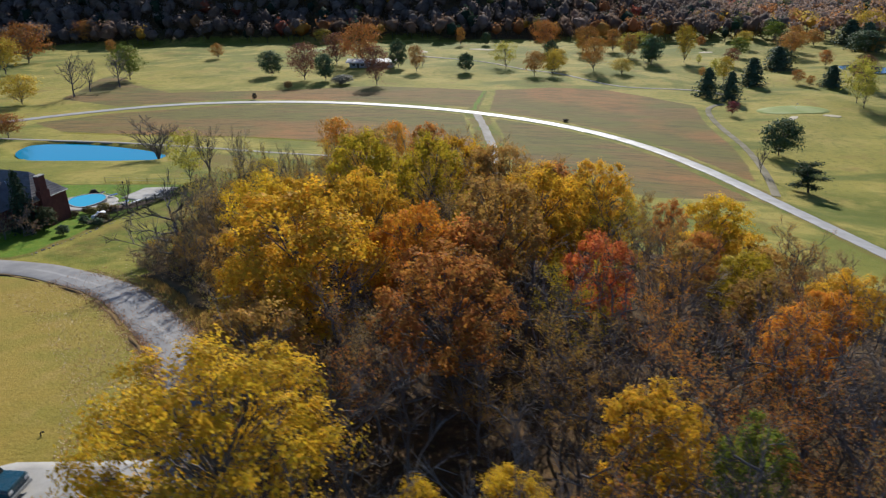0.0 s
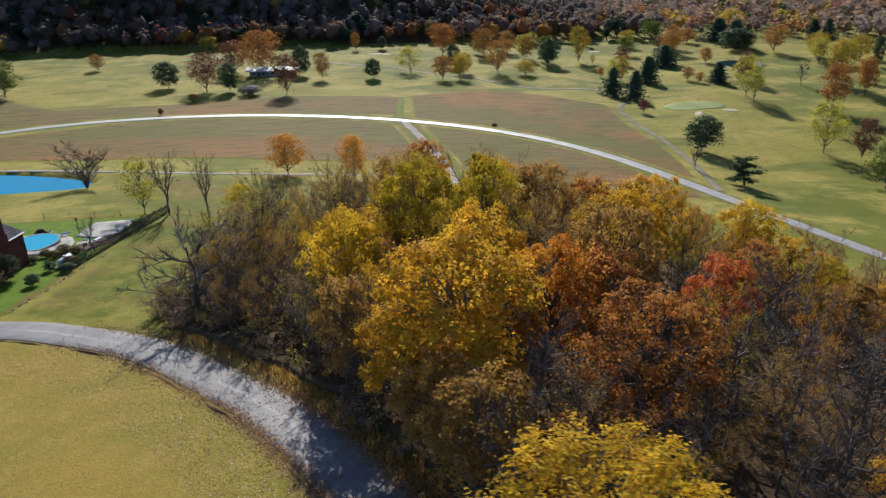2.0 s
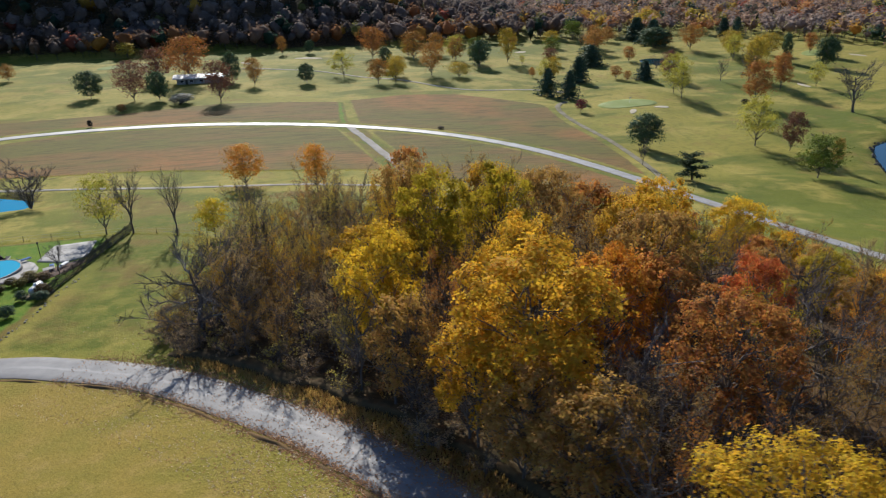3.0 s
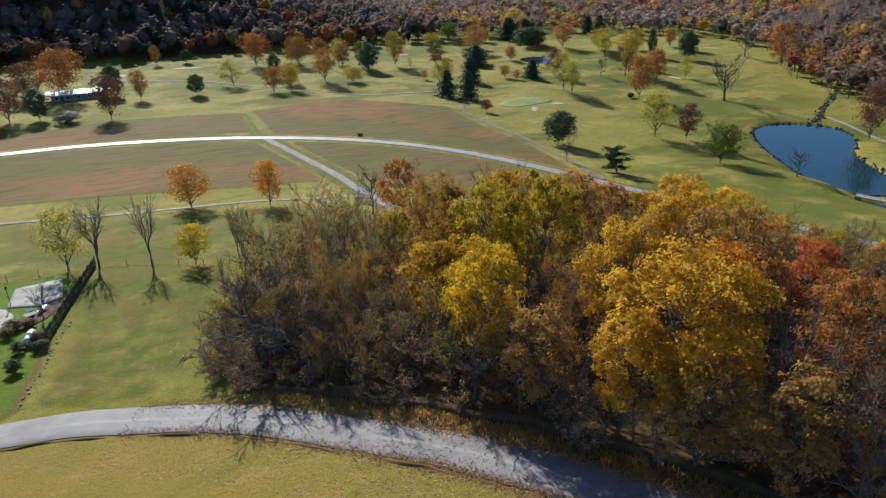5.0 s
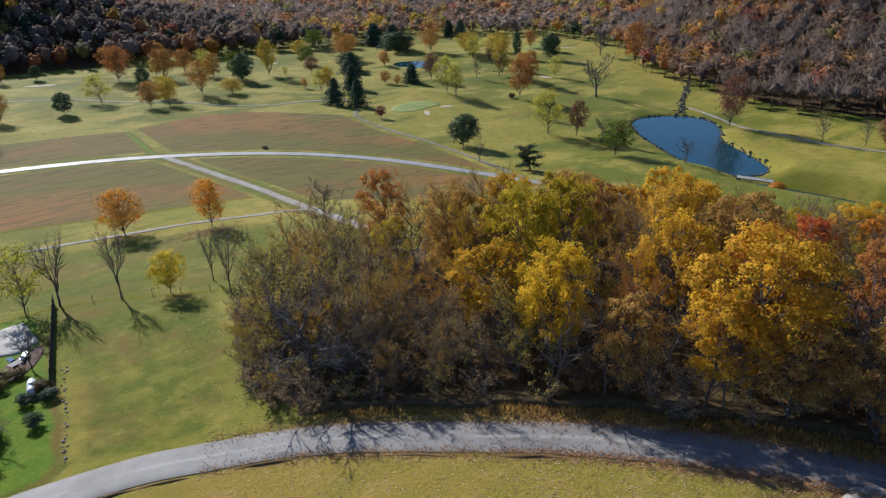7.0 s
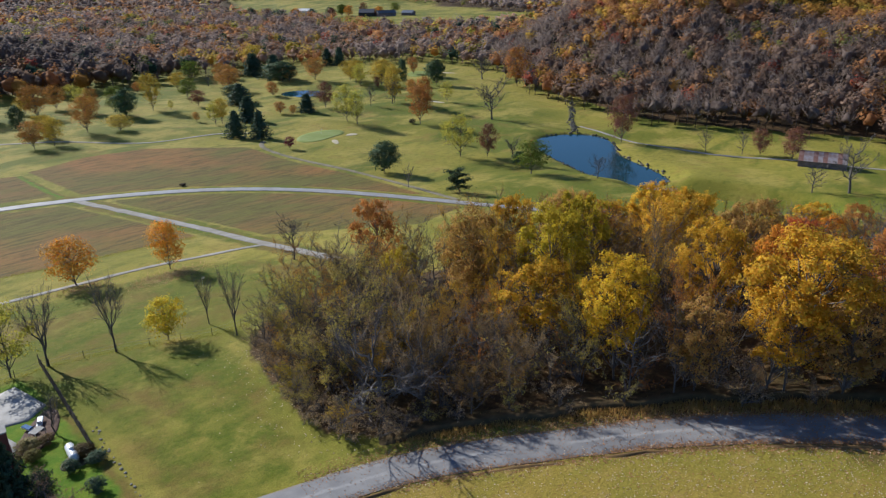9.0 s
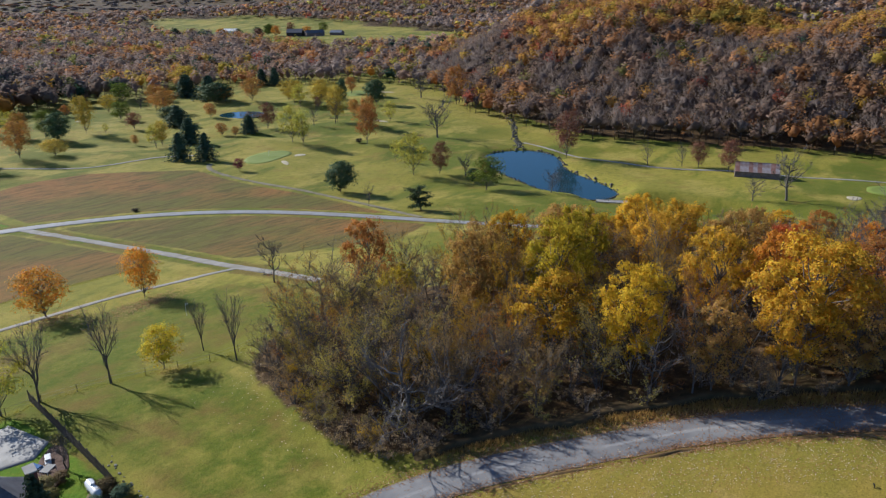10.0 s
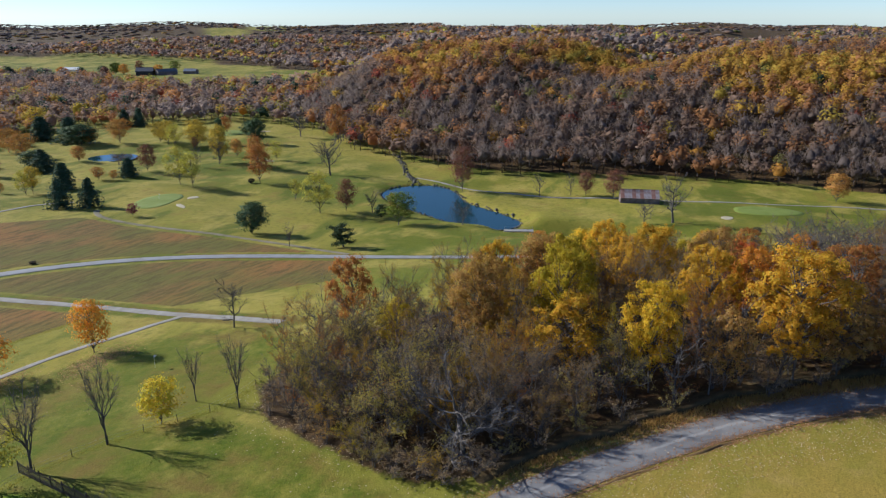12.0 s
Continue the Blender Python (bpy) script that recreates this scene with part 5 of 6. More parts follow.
def rock_line(points, gap, size, label, group, spread=0.4, seed=1):
    """Loose stones strung along a line."""
    rng = random.Random(seed)
    p = smooth_line(points, 2)
    along = np.concatenate([[0], np.cumsum(np.hypot(*np.diff(p, axis=0).T))])
    t = 0.0
    while t < along[-1]:
        x, y = np.interp(t, along, p[:, 0]) + rng.gauss(0, spread), np.interp(t, along, p[:, 1]) + rng.gauss(0, spread)
        ob = new("stone", ROCKS[rng.randrange(4)])
        s = size * rng.uniform(0.6, 1.5)
        ob.matrix_basis = pose(x, y, height(x, y) + s * 0.12, 0, 0, rng.uniform(0, 360)) @ Matrix.Diagonal((s, s * rng.uniform(0.7, 1.2), s, 1))
        tagged(ob, label, "stone", group)
        t += gap * rng.uniform(0.6, 1.4)


rock_line([(-50.0, 110), (-51.4, 105.6), (-52.6, 101.6), (-53.8, 96), (-55.2, 91), (-56.2, 88)], 0.8, 0.30, "pale rough stone in a garden edge", "stones of the garden edge", 0.22, 2)


def riprap():
    """Banks of rock round the ponds and up the brook."""
    rng = np.random.default_rng(3)
    ring = np.vstack([POND_EAST, POND_EAST[:1]])
    spots = []
    for a, b in zip(ring[:-1], ring[1:]):
        n = int(np.hypot(*(b - a)) / 0.5) + 1
        spots.append(a + (b - a) * rng.random((n, 1)) + rng.normal(0, 0.5, (n, 2)))
    brook = smooth_line([(190, 173), (199, 177), (214, 186), (234, 196), (256, 208)], 3)
    for a, b in zip(brook[:-1], brook[1:]):
        n = int(np.hypot(*(b - a)) * 2.2) + 1
        spots.append(a + (b - a) * rng.random((n, 1)) + rng.normal(0, 0.9, (n, 2)))
    p = np.vstack(spots)
    base = np.array([(0.5, 0, 0), (-0.5, 0.1, 0), (0, 0.5, 0), (0.1, -0.5, 0), (0, 0, 0.4), (0, 0, -0.4)])
    tri = np.array([(0, 2, 4), (2, 1, 4), (1, 3, 4), (3, 0, 4), (2, 0, 5), (1, 2, 5), (3, 1, 5), (0, 3, 5)])
    n = len(p)
    v = base[None] * rng.uniform(0.6, 1.5, (n, 1, 1)) * rng.uniform(0.7, 1.3, (n, 6, 3))
    v = v + np.column_stack([p, land(p[:, 0], p[:, 1]) + 0.12])[:, None]
    f = (tri[None] + (np.arange(n) * 6)[:, None, None]).reshape(-1, 3)
    tagged(new("bank_rocks", raw_mesh("bank_rocks", v.reshape(-1, 3), f, M_BANK)), "dark grey rocks lining the pond and the brook", "rocks", kind="stuff")


riprap()


def foot_bridge(ax, ay, bx, by):
    """A low concrete bridge with a railing on posts."""
    ln, turn = math.hypot(bx - ax, by - ay), math.degrees(math.atan2(by - ay, bx - ax))
    b = thing("cart_bridge", (ax + bx) / 2, (ay + by) / 2, -24.5, turn, label="low pale concrete cart bridge with a thin rail over the outflow", category="bridge")
    part("deck", box(bmesh.new(), 0, 0, 0, ln, 2.6, 0.3, 0.04), M_CONCRETE, b)
    for x in (-ln / 2 + 0.4, ln / 2 - 0.4):
        part("abutment", box(bmesh.new(), x, 0, -1.3, 0.8, 2.8, 2.6, 0.05), M_CONCRETE, b)
    for y in (-1.2, 1.2):
        part("rail", rod(bmesh.new(), (-ln / 2, y, 0.95), (ln / 2, y, 0.95), 0.045), M_STEEL, b)
        for i in range(6):
            x = -ln / 2 + 0.2 + (ln - 0.4) * i / 5
            part("post", rod(bmesh.new(), (x, y, 0.1), (x, y, 0.97), 0.04, sides=6), M_STEEL, b)


foot_bridge(129.4, 117.5, 132.2, 108.0)


def barn(x, y, turn):
    """A long tumbledown barn: grey boards and a rusted iron roof laid in sheets."""
    b = thing("old_barn", x, y, height(x, y) - 0.1, turn, label="weathered grey board barn with a rust-streaked iron roof", category="barn")
    ln, wd, ev, top = 14.5, 8.0, 2.4, 4.8
    for s in (-1, 1):
        bm = bmesh.new()
        n = 44
        for i in range(n):
            box(bm, -ln / 2 + (i + 0.5) * ln / n, s * (wd / 2 + 0.01 * (i % 3)), ev / 2, ln / n * 0.96, 0.06, ev)
        part("side_wall", bm, M_BARNWOOD, b)
        part("gable_wall", prism(bmesh.new(), [(-wd / 2, 0), (wd / 2, 0), (wd / 2, ev), (0, top - 0.1), (-wd / 2, ev)], -0.08, 0.08), M_BARNWOOD, b).matrix_basis = pose(s * ln / 2, 0, 0, 0, 0, 90)
        slope = math.degrees(math.atan2(top - ev, wd / 2))
        run = math.hypot(top - ev, wd / 2) + 0.5
        for i in range(10):
            sh = part("roof_sheet", box(bmesh.new(), 0, 0, 0, ln / 10 * 1.02, run, 0.05), M_REDRUST if (i * 7 + (s > 0) * 3) % 5 < 2 else M_RUST, b)
            sh.matrix_basis = pose(-ln / 2 + (i + 0.5) * ln / 10, s * (wd / 4 + 0.1), (top + ev) / 2 - 0.02 + 0.012 * (i % 2), -s * slope)
    part("door", box(bmesh.new(), 2.5, -wd / 2 - 0.07, 1.25, 2.6, 0.08, 2.5), M_DARKWOOD, b, "dark plank door")


barn(184.5, 77.5, 100)


def club_pavilion(x, y, turn):
    """A long low open building with a white roof."""
    b = thing("clubhouse", x, y, height(x, y), turn, label="long low clubhouse with a bright white metal roof", category="building")
    part("wall", box(bmesh.new(), 0, 0, 1.3, 20, 6.5, 2.7), M_CONCRETE, b)
    part("roof", prism(bmesh.new(), [(-4.6, 2.6), (4.6, 2.6), (4.6, 2.85), (0, 3.9), (-4.6, 2.85)], -11.5, 11.5), M_WHITE, b).matrix_basis = pose(0, 0, 0, 0, 0, 90)
    for i in range(5):
        w = part("window", box(bmesh.new(), -8 + 4 * i, -3.27, 1.5, 1.6, 0.06, 1.1), M_WHITE, b)
        part("pane", box(bmesh.new(), -8 + 4 * i, -3.31, 1.5, 1.4, 0.03, 0.9), M_GLASS, w)
    part("door", box(bmesh.new(), -6, -3.28, 1.05, 1.0, 0.06, 2.1), M_DARKWOOD, b)


club_pavilion(-34, 339.5, -6)


def farmhouse(name, x, y, turn, ln, wd, ev, top, wall, roof, label):
    b = thing(name, x, y, height(x, y), turn, label=label, category="building")
    part("wall", prism(bmesh.new(), [(-wd / 2, -1), (wd / 2, -1), (wd / 2, ev), (0, top), (-wd / 2, ev)], -ln / 2, ln / 2), wall, b)
    for s in (-1, 1):
        slope = math.degrees(math.atan2(top - ev, wd / 2))
        part("roof", box(bmesh.new(), 0, 0, 0, math.hypot(top - ev, wd / 2) + 0.8, ln + 0.8, 0.2), roof, b).matrix_basis = pose(s * (wd / 4 + 0.15), 0, (top + ev) / 2 + 0.05, 0, s * slope)
    for i in range(4):
        w = part("window", box(bmesh.new(), wd / 2 + 0.03, -ln / 2 + ln * (i + 0.5) / 4, ev * 0.55, 0.08, 1.3, 1.6), M_WHITE, b)
        part("pane", box(bmesh.new(), wd / 2 + 0.08, -ln / 2 + ln * (i + 0.5) / 4, ev * 0.55, 0.04, 1.1, 1.4), M_GLASS, w)


farmhouse("farmhouse", 640, 697, 25, 20, 11, 5, 9, M_DARKWOOD, M_SHINGLE, "dark two-storey farmhouse far across a field")
farmhouse("farm_shed", 652, 676, 60, 24, 11, 4, 7, M_BARNWOOD, M_SHINGLE, "long grey farm shed far across a field")
farmhouse("farm_shed", 672, 655, 10, 16, 9, 3.5, 6, M_BARNWOOD, M_STEEL, "grey board farm shed far across a field")
farmhouse("farm_shed", 676, 850, 10, 26, 9, 3.5, 6, M_WHITE, M_WHITE, "white farm shed at the edge of far woods")
farmhouse("white_house", 1560, -130, 40, 40, 20, 8, 14, M_WHITE, M_WHITE, "white house on the far wooded ridge")
for i, (fx, fy) in enumerate(((600, 720), (612, 735), (630, 720), (640, 742), (668, 730), (588, 745), (575, 760), (705, 705), (545, 775), (530, 790), (650, 685), (520, 800))):
    plant(FAR_LEAFY[i % 3] if i % 3 else FAR_DARK[0], fx, fy, 12 + i % 5, 11 + i % 4, i * 40, (MAROON, PINE, ORANGE, GREEN)[i % 4], "tree in the yard of a far farm", "trees of the far farm")


# ---- house and yard ----
def brick_house(x, y, turn):
    """Red brick house: a gabled block with an end chimney and a front gable wing."""
    z = height(x, y)
    b = thing("brick_house", x, y, z - 1.0, turn, label="two-storey red brick house with grey shingle roofs and an end chimney", category="house")
    ln, wd, ev, top = 17.0, 6.4, 5.7, 9.0
    def gable(name, w, e, t, y0, y1, mat):
        return part(name, prism(bmesh.new(), [(-w / 2, -0.6), (w / 2, -0.6), (w / 2, e), (0, t), (-w / 2, e)], y0, y1), mat, b)
    part("wall", box(bmesh.new(), -ln / 2, 0, (ev - 0.6) / 2, ln, wd, ev + 0.6), M_BRICK, b)
    wing = gable("wing_wall", 5.4, 4.6, 7.6, -2.2, 2.0, M_BRICK)
    wing.matrix_basis = pose(-6.2, -wd / 2 - 1.0, 0)
    wing2 = gable("wing_wall", 4.6, 4.0, 6.6, -1.8, 2.0, M_BRICK)
    wing2.matrix_basis = pose(-12.4, -wd / 2 - 1.0, 0)
    def roof(w, e, t, y0, y1, m, courses=9):
        run, slope = math.hypot(t - e, w / 2) + 0.45, math.degrees(math.atan2(t - e, w / 2))
        for s in (-1, 1):
            outline = [(-run / 2, -0.06)]
            for k in range(courses):
                outline += [((k + 0.02) / courses * run - run / 2, 0.0), ((k + 1) / courses * run - run / 2, 0.05)]
            outline.append((run / 2, -0.06))
            bm = prism(bmesh.new(), outline, y0 - 0.4, y1 + 0.4)
            ob = part("roof", bm, M_SHINGLE, b)
            ob.matrix_basis = m @ pose(s * (w / 4 + 0.12), 0, (t + e) / 2 + 0.06, 0, slope if s > 0 else 180 - slope, 0) @ Matrix.Diagonal((1, 1, 1 if s > 0 else -1, 1))
            part("barge_board", box(bmesh.new(), 0, y0 - 0.42, -0.08, run, 0.05, 0.2), M_WHITE, ob)
            part("barge_board", box(bmesh.new(), 0, y1 + 0.42, -0.08, run, 0.05, 0.2), M_WHITE, ob)
    # hipped main roof, each slope laid in stepped courses
    hw, o = wd / 2, 0.25
    eave = [(o, -hw - o), (o, hw + o), (-ln - o, hw + o), (-ln - o, -hw - o)]
    ridge = [(-hw * 0.9, 0.0), (-hw * 0.9, 0.0), (-ln + hw * 0.9, 0.0), (-ln + hw * 0.9, 0.0)]
    for i in range(4):
        bm, j, courses, low_edge = bmesh.new(), (i + 1) % 4, 12, ev - 0.25
        for k in range(courses):
            f0, f1 = k / courses, (k + 1) / courses
            spot = lambda a, r, f, up: bm.verts.new((a[0] + (r[0] - a[0]) * f, a[1] + (r[1] - a[1]) * f, low_edge + (top - low_edge) * f + up))
            lower = [spot(eave[i], ridge[i], f0, 0.06), spot(eave[j], ridge[j], f0, 0.06)]
            upper = [spot(eave[j], ridge[j], f1, 0.0), spot(eave[i], ridge[i], f1, 0.0)]
            under = [spot(eave[i], ridge[i], f0, -0.08), spot(eave[j], ridge[j], f0, -0.08)]
            bm.faces.new(lower + upper)
            bm.faces.new([under[0], under[1], lower[1], lower[0]])
        bmesh.ops.remove_doubles(bm, verts=bm.verts, dist=0.001)
        part("roof", bm, M_SHINGLE, b)
    for (xa, ya), (xb, yb) in zip(eave, eave[1:] + eave[:1]):
        part("gutter", rod(bmesh.new(), (xa, ya, ev - 0.3), (xb, yb, ev - 0.3), 0.08, sides=6), M_STEEL, b)
    roof(5.4, 4.6, 7.6, -2.2, 2.0, pose(-6.2, -wd / 2 - 1.0, 0))
    roof(4.6, 4.0, 6.6, -1.8, 2.0, pose(-12.4, -wd / 2 - 1.0, 0), 7)
    bm = box(bmesh.new(), 0.2, -1.2, 3.0, 0.9, 1.7, 7.4, 0.02)
    box(bm, 0.2, -1.2, 7.4, 0.8, 1.3, 3.0, 0.02)
    chimney = part("chimney", bm, M_BRICK, b)
    part("chimney_cap", box(bmesh.new(), 0.2, -1.2, 8.96, 0.95, 1.42, 0.14, 0.03), M_CONCRETE, chimney, "pale concrete chimney cap")
    def window(wx, wy, wz, w, h, facing):
        """facing: 0 to the gable end, 1 to the front."""
        sx, sy = (0.08, w) if facing == 0 else (w, 0.08)
        o = (0.03, 0) if facing == 0 else (0, -0.03)
        win = part("window", box(bmesh.new(), wx + o[0], wy + o[1], wz, sx + 0.0, sy, h, 0.01), M_WHITE, b)
        part("pane", box(bmesh.new(), wx + o[0] * 2.4, wy + o[1] * 2.4, wz, sx if facing == 0 else w - 0.2, sy - 0.2 if facing == 0 else sy, h - 0.2), M_GLASS, win)
        part("mullion", box(bmesh.new(), wx + o[0] * 3.4, wy + o[1] * 3.4, wz, 0.09 if facing == 0 else 0.06, 0.06 if facing == 0 else 0.09, h), M_WHITE, win)
        part("mullion", box(bmesh.new(), wx + o[0] * 3.4, wy + o[1] * 3.4, wz, 0.09 if facing == 0 else w, w if facing == 0 else 0.09, 0.06), M_WHITE, win)
        part("sill", box(bmesh.new(), wx + o[0] * 3, wy + o[1] * 3, wz - h / 2 - 0.06, 0.2 if facing == 0 else w + 0.2, w + 0.2 if facing == 0 else 0.2, 0.1), M_CONCRETE, win)
    for wx, wz in ((-1.6, 1.3), (-1.6, 3.9), (-9.6, 1.3), (-9.6, 3.9)):
        window(wx, -wd / 2, wz, 1.1, 1.6, 1)
    window(-6.2, -wd / 2 - 3.2, 1.4, 2.2, 1.7, 1)
    window(-6.2, -wd / 2 - 3.2, 4.6, 1.2, 1.5, 1)
    window(-12.4, -wd / 2 - 2.8, 1.4, 1.6, 1.6, 1)


brick_house(-60.8, 104.0, -18)
plant(CONIFERS[1], -62.6, 99.4, 9.2, 4.6, 10, (0.030, 0.055, 0.036), "tall dark green spruce against the brick house")
plant(FAR_DARK[0], -59.9, 100.2, 3.6, 2.8, 40, (0.06, 0.08, 0.04), "rounded grey-green shrub against the brick house")
plant(THICKET[0], -61.6, 96.8, 4.6, 5.4, 0, (0.20, 0.135, 0.105), "bare reddish-brown shrub by the brick house")
plant(THICKET[1], -63.6, 95.4, 3.4, 4.0, 70, TAN, "bare reddish-brown shrub by the brick house")
for i, (sx, sy, st, sw, col) in enumerate(((-56.3, 97.4, 1.5, 1.9, PINE), (-55.9, 103.0, 1.3, 1.7, PINE), (-53.8, 104.6, 1.4, 2.2, (0.10, 0.07, 0.03)), (-53.6, 102.4, 1.2, 2.0, PINE), (-57.2, 108.6, 1.2, 1.8, (0.16, 0.14, 0.04)), (-56.6, 111.0, 1.3, 2.4, (0.20, 0.17, 0.06)), (-58.6, 109.6, 1.1, 1.6, (0.12, 0.10, 0.04)), (-54.8, 110.6, 1.0, 1.8, (0.15, 0.10, 0.04)), (-59.4, 107.2, 1.0, 1.4, (0.10, 0.07, 0.04)))):
    plant(FAR_DARK[i % 2], sx, sy, st, sw, 50 * i, col, "low clipped garden shrub on the lawn", "garden shrubs")
plant(YARD_BARE[0], -53.2, 112.4, 4.6, 3.4, 20, TAN, "slender leafless tree in the yard")

def square_ring(ring, each=6):
    """A ring with straight sides, cut into short pieces."""
    ring = np.asarray(ring, float)
    after = np.roll(ring, -1, 0)
    return np.concatenate([a + (b - a) * (np.arange(each) / each)[:, None] for a, b in zip(ring, after)])


POOL = [(-64.8, 119.2), (-60.6, 120.2), (-58.4, 116.6), (-60.4, 112.9), (-62.6, 113.2), (-65.2, 116)]
patch("patio", rounded([(-67.5, 121.5), (-60.4, 122.6), (-56.6, 118.0), (-56.4, 112.4), (-60.2, 110.0), (-66.5, 112.5)], 1), M_CONCRETE, 0.10, "pale concrete patio round the swimming pool", "patio")


def pool():
    z = max(height(x, y) for x, y in POOL) + 0.14
    p = thing("swimming_pool", 0, 0, z, label="bright blue kidney-shaped swimming pool in a concrete patio", category="pool")
    ring = rounded(POOL, 2)
    bm = bmesh.new()
    bm.faces.new([bm.verts.new((a, c, 0.02)) for a, c in ring])
    part("water", bm, M_POOLWATER, p)
    mid, bm = ring.mean(0), bmesh.new()
    rows = []
    for k, h in ((1.0, 0.0), (1.0, 0.06), (1.06, 0.06), (1.06, -0.6)):
        rows.append([bm.verts.new((*(mid + (q - mid) * k), h)) for q in ring])
    for r0, r1 in zip(rows[:-1], rows[1:]):
        for i in range(len(ring)):
            j = (i + 1) % len(ring)
            bm.faces.new((r0[i], r0[j], r1[j], r1[i]))
    part("coping", bm, M_CONCRETE, p, "pale stone coping")


pool()
patch("parking_pad", square_ring([(-57.6, 119.6), (-56.6, 127.8), (-50.4, 128.6), (-50.6, 119.6), (-53.6, 117.6)]), M_CONCRETE, 0.09, "pale concrete pad beside the fence", "pavement")
patch("planting_bed", rounded([(-58.0, 112.0), (-54.0, 116.6), (-50.6, 119.0), (-50.6, 116.0), (-53.4, 111.4), (-57.0, 109.2)], 1), worn("bark_mulch", (0.10, 0.055, 0.035), (0.065, 0.035, 0.025), 2.0, 0.95), 0.07, "dark bark mulch bed by the patio", "bed")


def lounger(x, y, turn, mat, label):
    f = thing("sun_lounger", x, y, height(x, y) + 0.13, turn, label=label, category="lounger", group="garden furniture by the pool")
    part("frame", box(bmesh.new(), 0, 0, 0.28, 1.9, 0.62, 0.05, 0.01), M_WHITE, f)
    part("mattress", box(bmesh.new(), 0.25, 0, 0.35, 1.3, 0.56, 0.08, 0.02), mat, f)
    part("backrest", box(bmesh.new(), -0.65, 0, 0.55, 0.7, 0.56, 0.07, 0.02, Matrix.Rotation(radians(40), 4, "Y")), mat, f)
    for lx in (-0.8, 0.8):
        for ly in (-0.25, 0.25):
            part("leg", box(bmesh.new(), lx, ly, 0.13, 0.05, 0.05, 0.28), M_WHITE, f)


lounger(-63.2, 121.4, 80, M_BLACK, "dark cushioned sun lounger on the patio")
lounger(-61.9, 121.8, 85, M_BLACK, "dark cushioned sun lounger on the patio")
lounger(-59.2, 120.4, 40, M_CLOTH, "blue cushioned sun lounger on the patio")
lounger(-54.6, 115.2, 100, M_CLOTH, "blue cushioned lounger beside the mulch bed")
lounger(-53.2, 115.6, 60, M_WHITE, "white garden lounger beside the mulch bed")


def slab_table(x, y, turn):
    t = thing("garden_table", x, y, height(x, y) + 0.05, turn, label="grey square garden table beside the patio", category="table", group="garden furniture by the pool")
    part("tabletop", box(bmesh.new(), 0, 0, 0.74, 1.4, 1.0, 0.06, 0.02), M_CONCRETE, t)
    for lx in (-0.65, 0.65):
        for ly in (-0.45, 0.45):
            part("leg", rod(bmesh.new(), (lx, ly, -0.05), (lx, ly, 0.72), 0.03), M_WHITE, t)


slab_table(-54.6, 113.2, 20)


def grill(x, y):
    g = thing("grill", x, y, height(x, y) + 0.1, 30, label="black covered grill on the patio", category="grill", group="garden furniture by the pool")
    part("body", box(bmesh.new(), 0, 0, 0.5, 1.3, 0.6, 0.9, 0.08), M_BLACK, g)
    part("lid", box(bmesh.new(), 0, 0, 1.05, 0.9, 0.58, 0.3, 0.12), M_BLACK, g)


grill(-62.8, 118.9 + 2.2)


def lamp_post(x, y):
    p = thing("lamp_post", x, y, height(x, y), label="slim dark lamp post by the patio", category="lamp")
    part("post", rod(bmesh.new(), (0, 0, -0.1), (0, 0, 2.6), 0.05), M_BLACK, p)
    part("lantern", box(bmesh.new(), 0, 0, 2.75, 0.24, 0.24, 0.36, 0.04), M_BLACK, p)


lamp_post(-57.0, 120.4)


def propane_tank(x, y, turn, ln=3.0, label="white horizontal propane tank on two concrete feet"):
    t = thing("propane_tank", x, y, height(x, y), turn, label=label, category="tank")
    bm = bmesh.new()
    r, prof = 0.48, []
    for i in range(7):
        a = math.pi / 2 * i / 6
        prof.append((-(ln / 2 - r) - r * math.cos(a), r * math.sin(a)))
    prof = prof + [(-x0, r0) for x0, r0 in prof[::-1]]
    rings = []
    for px, pr in prof:
        rings.append([bm.verts.new((px, max(pr, 0.004) * math.cos(k * math.pi / 10), 0.75 + max(pr, 0.004) * math.sin(k * math.pi / 10))) for k in range(20)])
    for a, b in zip(rings[:-1], rings[1:]):
        for k in range(20):
            bm.faces.new((a[k], a[(k + 1) % 20], b[(k + 1) % 20], b[k]))
    part("shell", bm, M_TANK, t, smooth=True)
    dome = part("valve_dome", rod(bmesh.new(), (0, 0, 1.2), (0, 0, 1.42), 0.2, 0.17, 12), M_TANK, t)
    part("hinge", box(bmesh.new(), 0.2, 0, 1.34, 0.06, 0.14, 0.05), M_STEEL, dome)
    for lx in (-ln * 0.3, ln * 0.3):
        part("foot", box(bmesh.new(), lx, 0, 0.16, 0.22, 0.8, 0.36, 0.02), M_CONCRETE, t)
    for lx in (-ln * 0.32, ln * 0.32):
        part("lifting_lug", box(bmesh.new(), lx, 0, 1.25, 0.12, 0.03, 0.1), M_STEEL, t)


propane_tank(-54.65, 105.3, 75)
propane_tank(-38.0, 44.6, -7, 2.9)
fuel_pad = patch("tank_bed", blob(-54.4, 104.6, 2.0, 1.7, 0.3, 12), worn("dead_grass_mulch", (0.13, 0.10, 0.045), (0.08, 0.06, 0.03), 2.0, 0.95), 0.05, "dead grass bed round the tank", "bed")


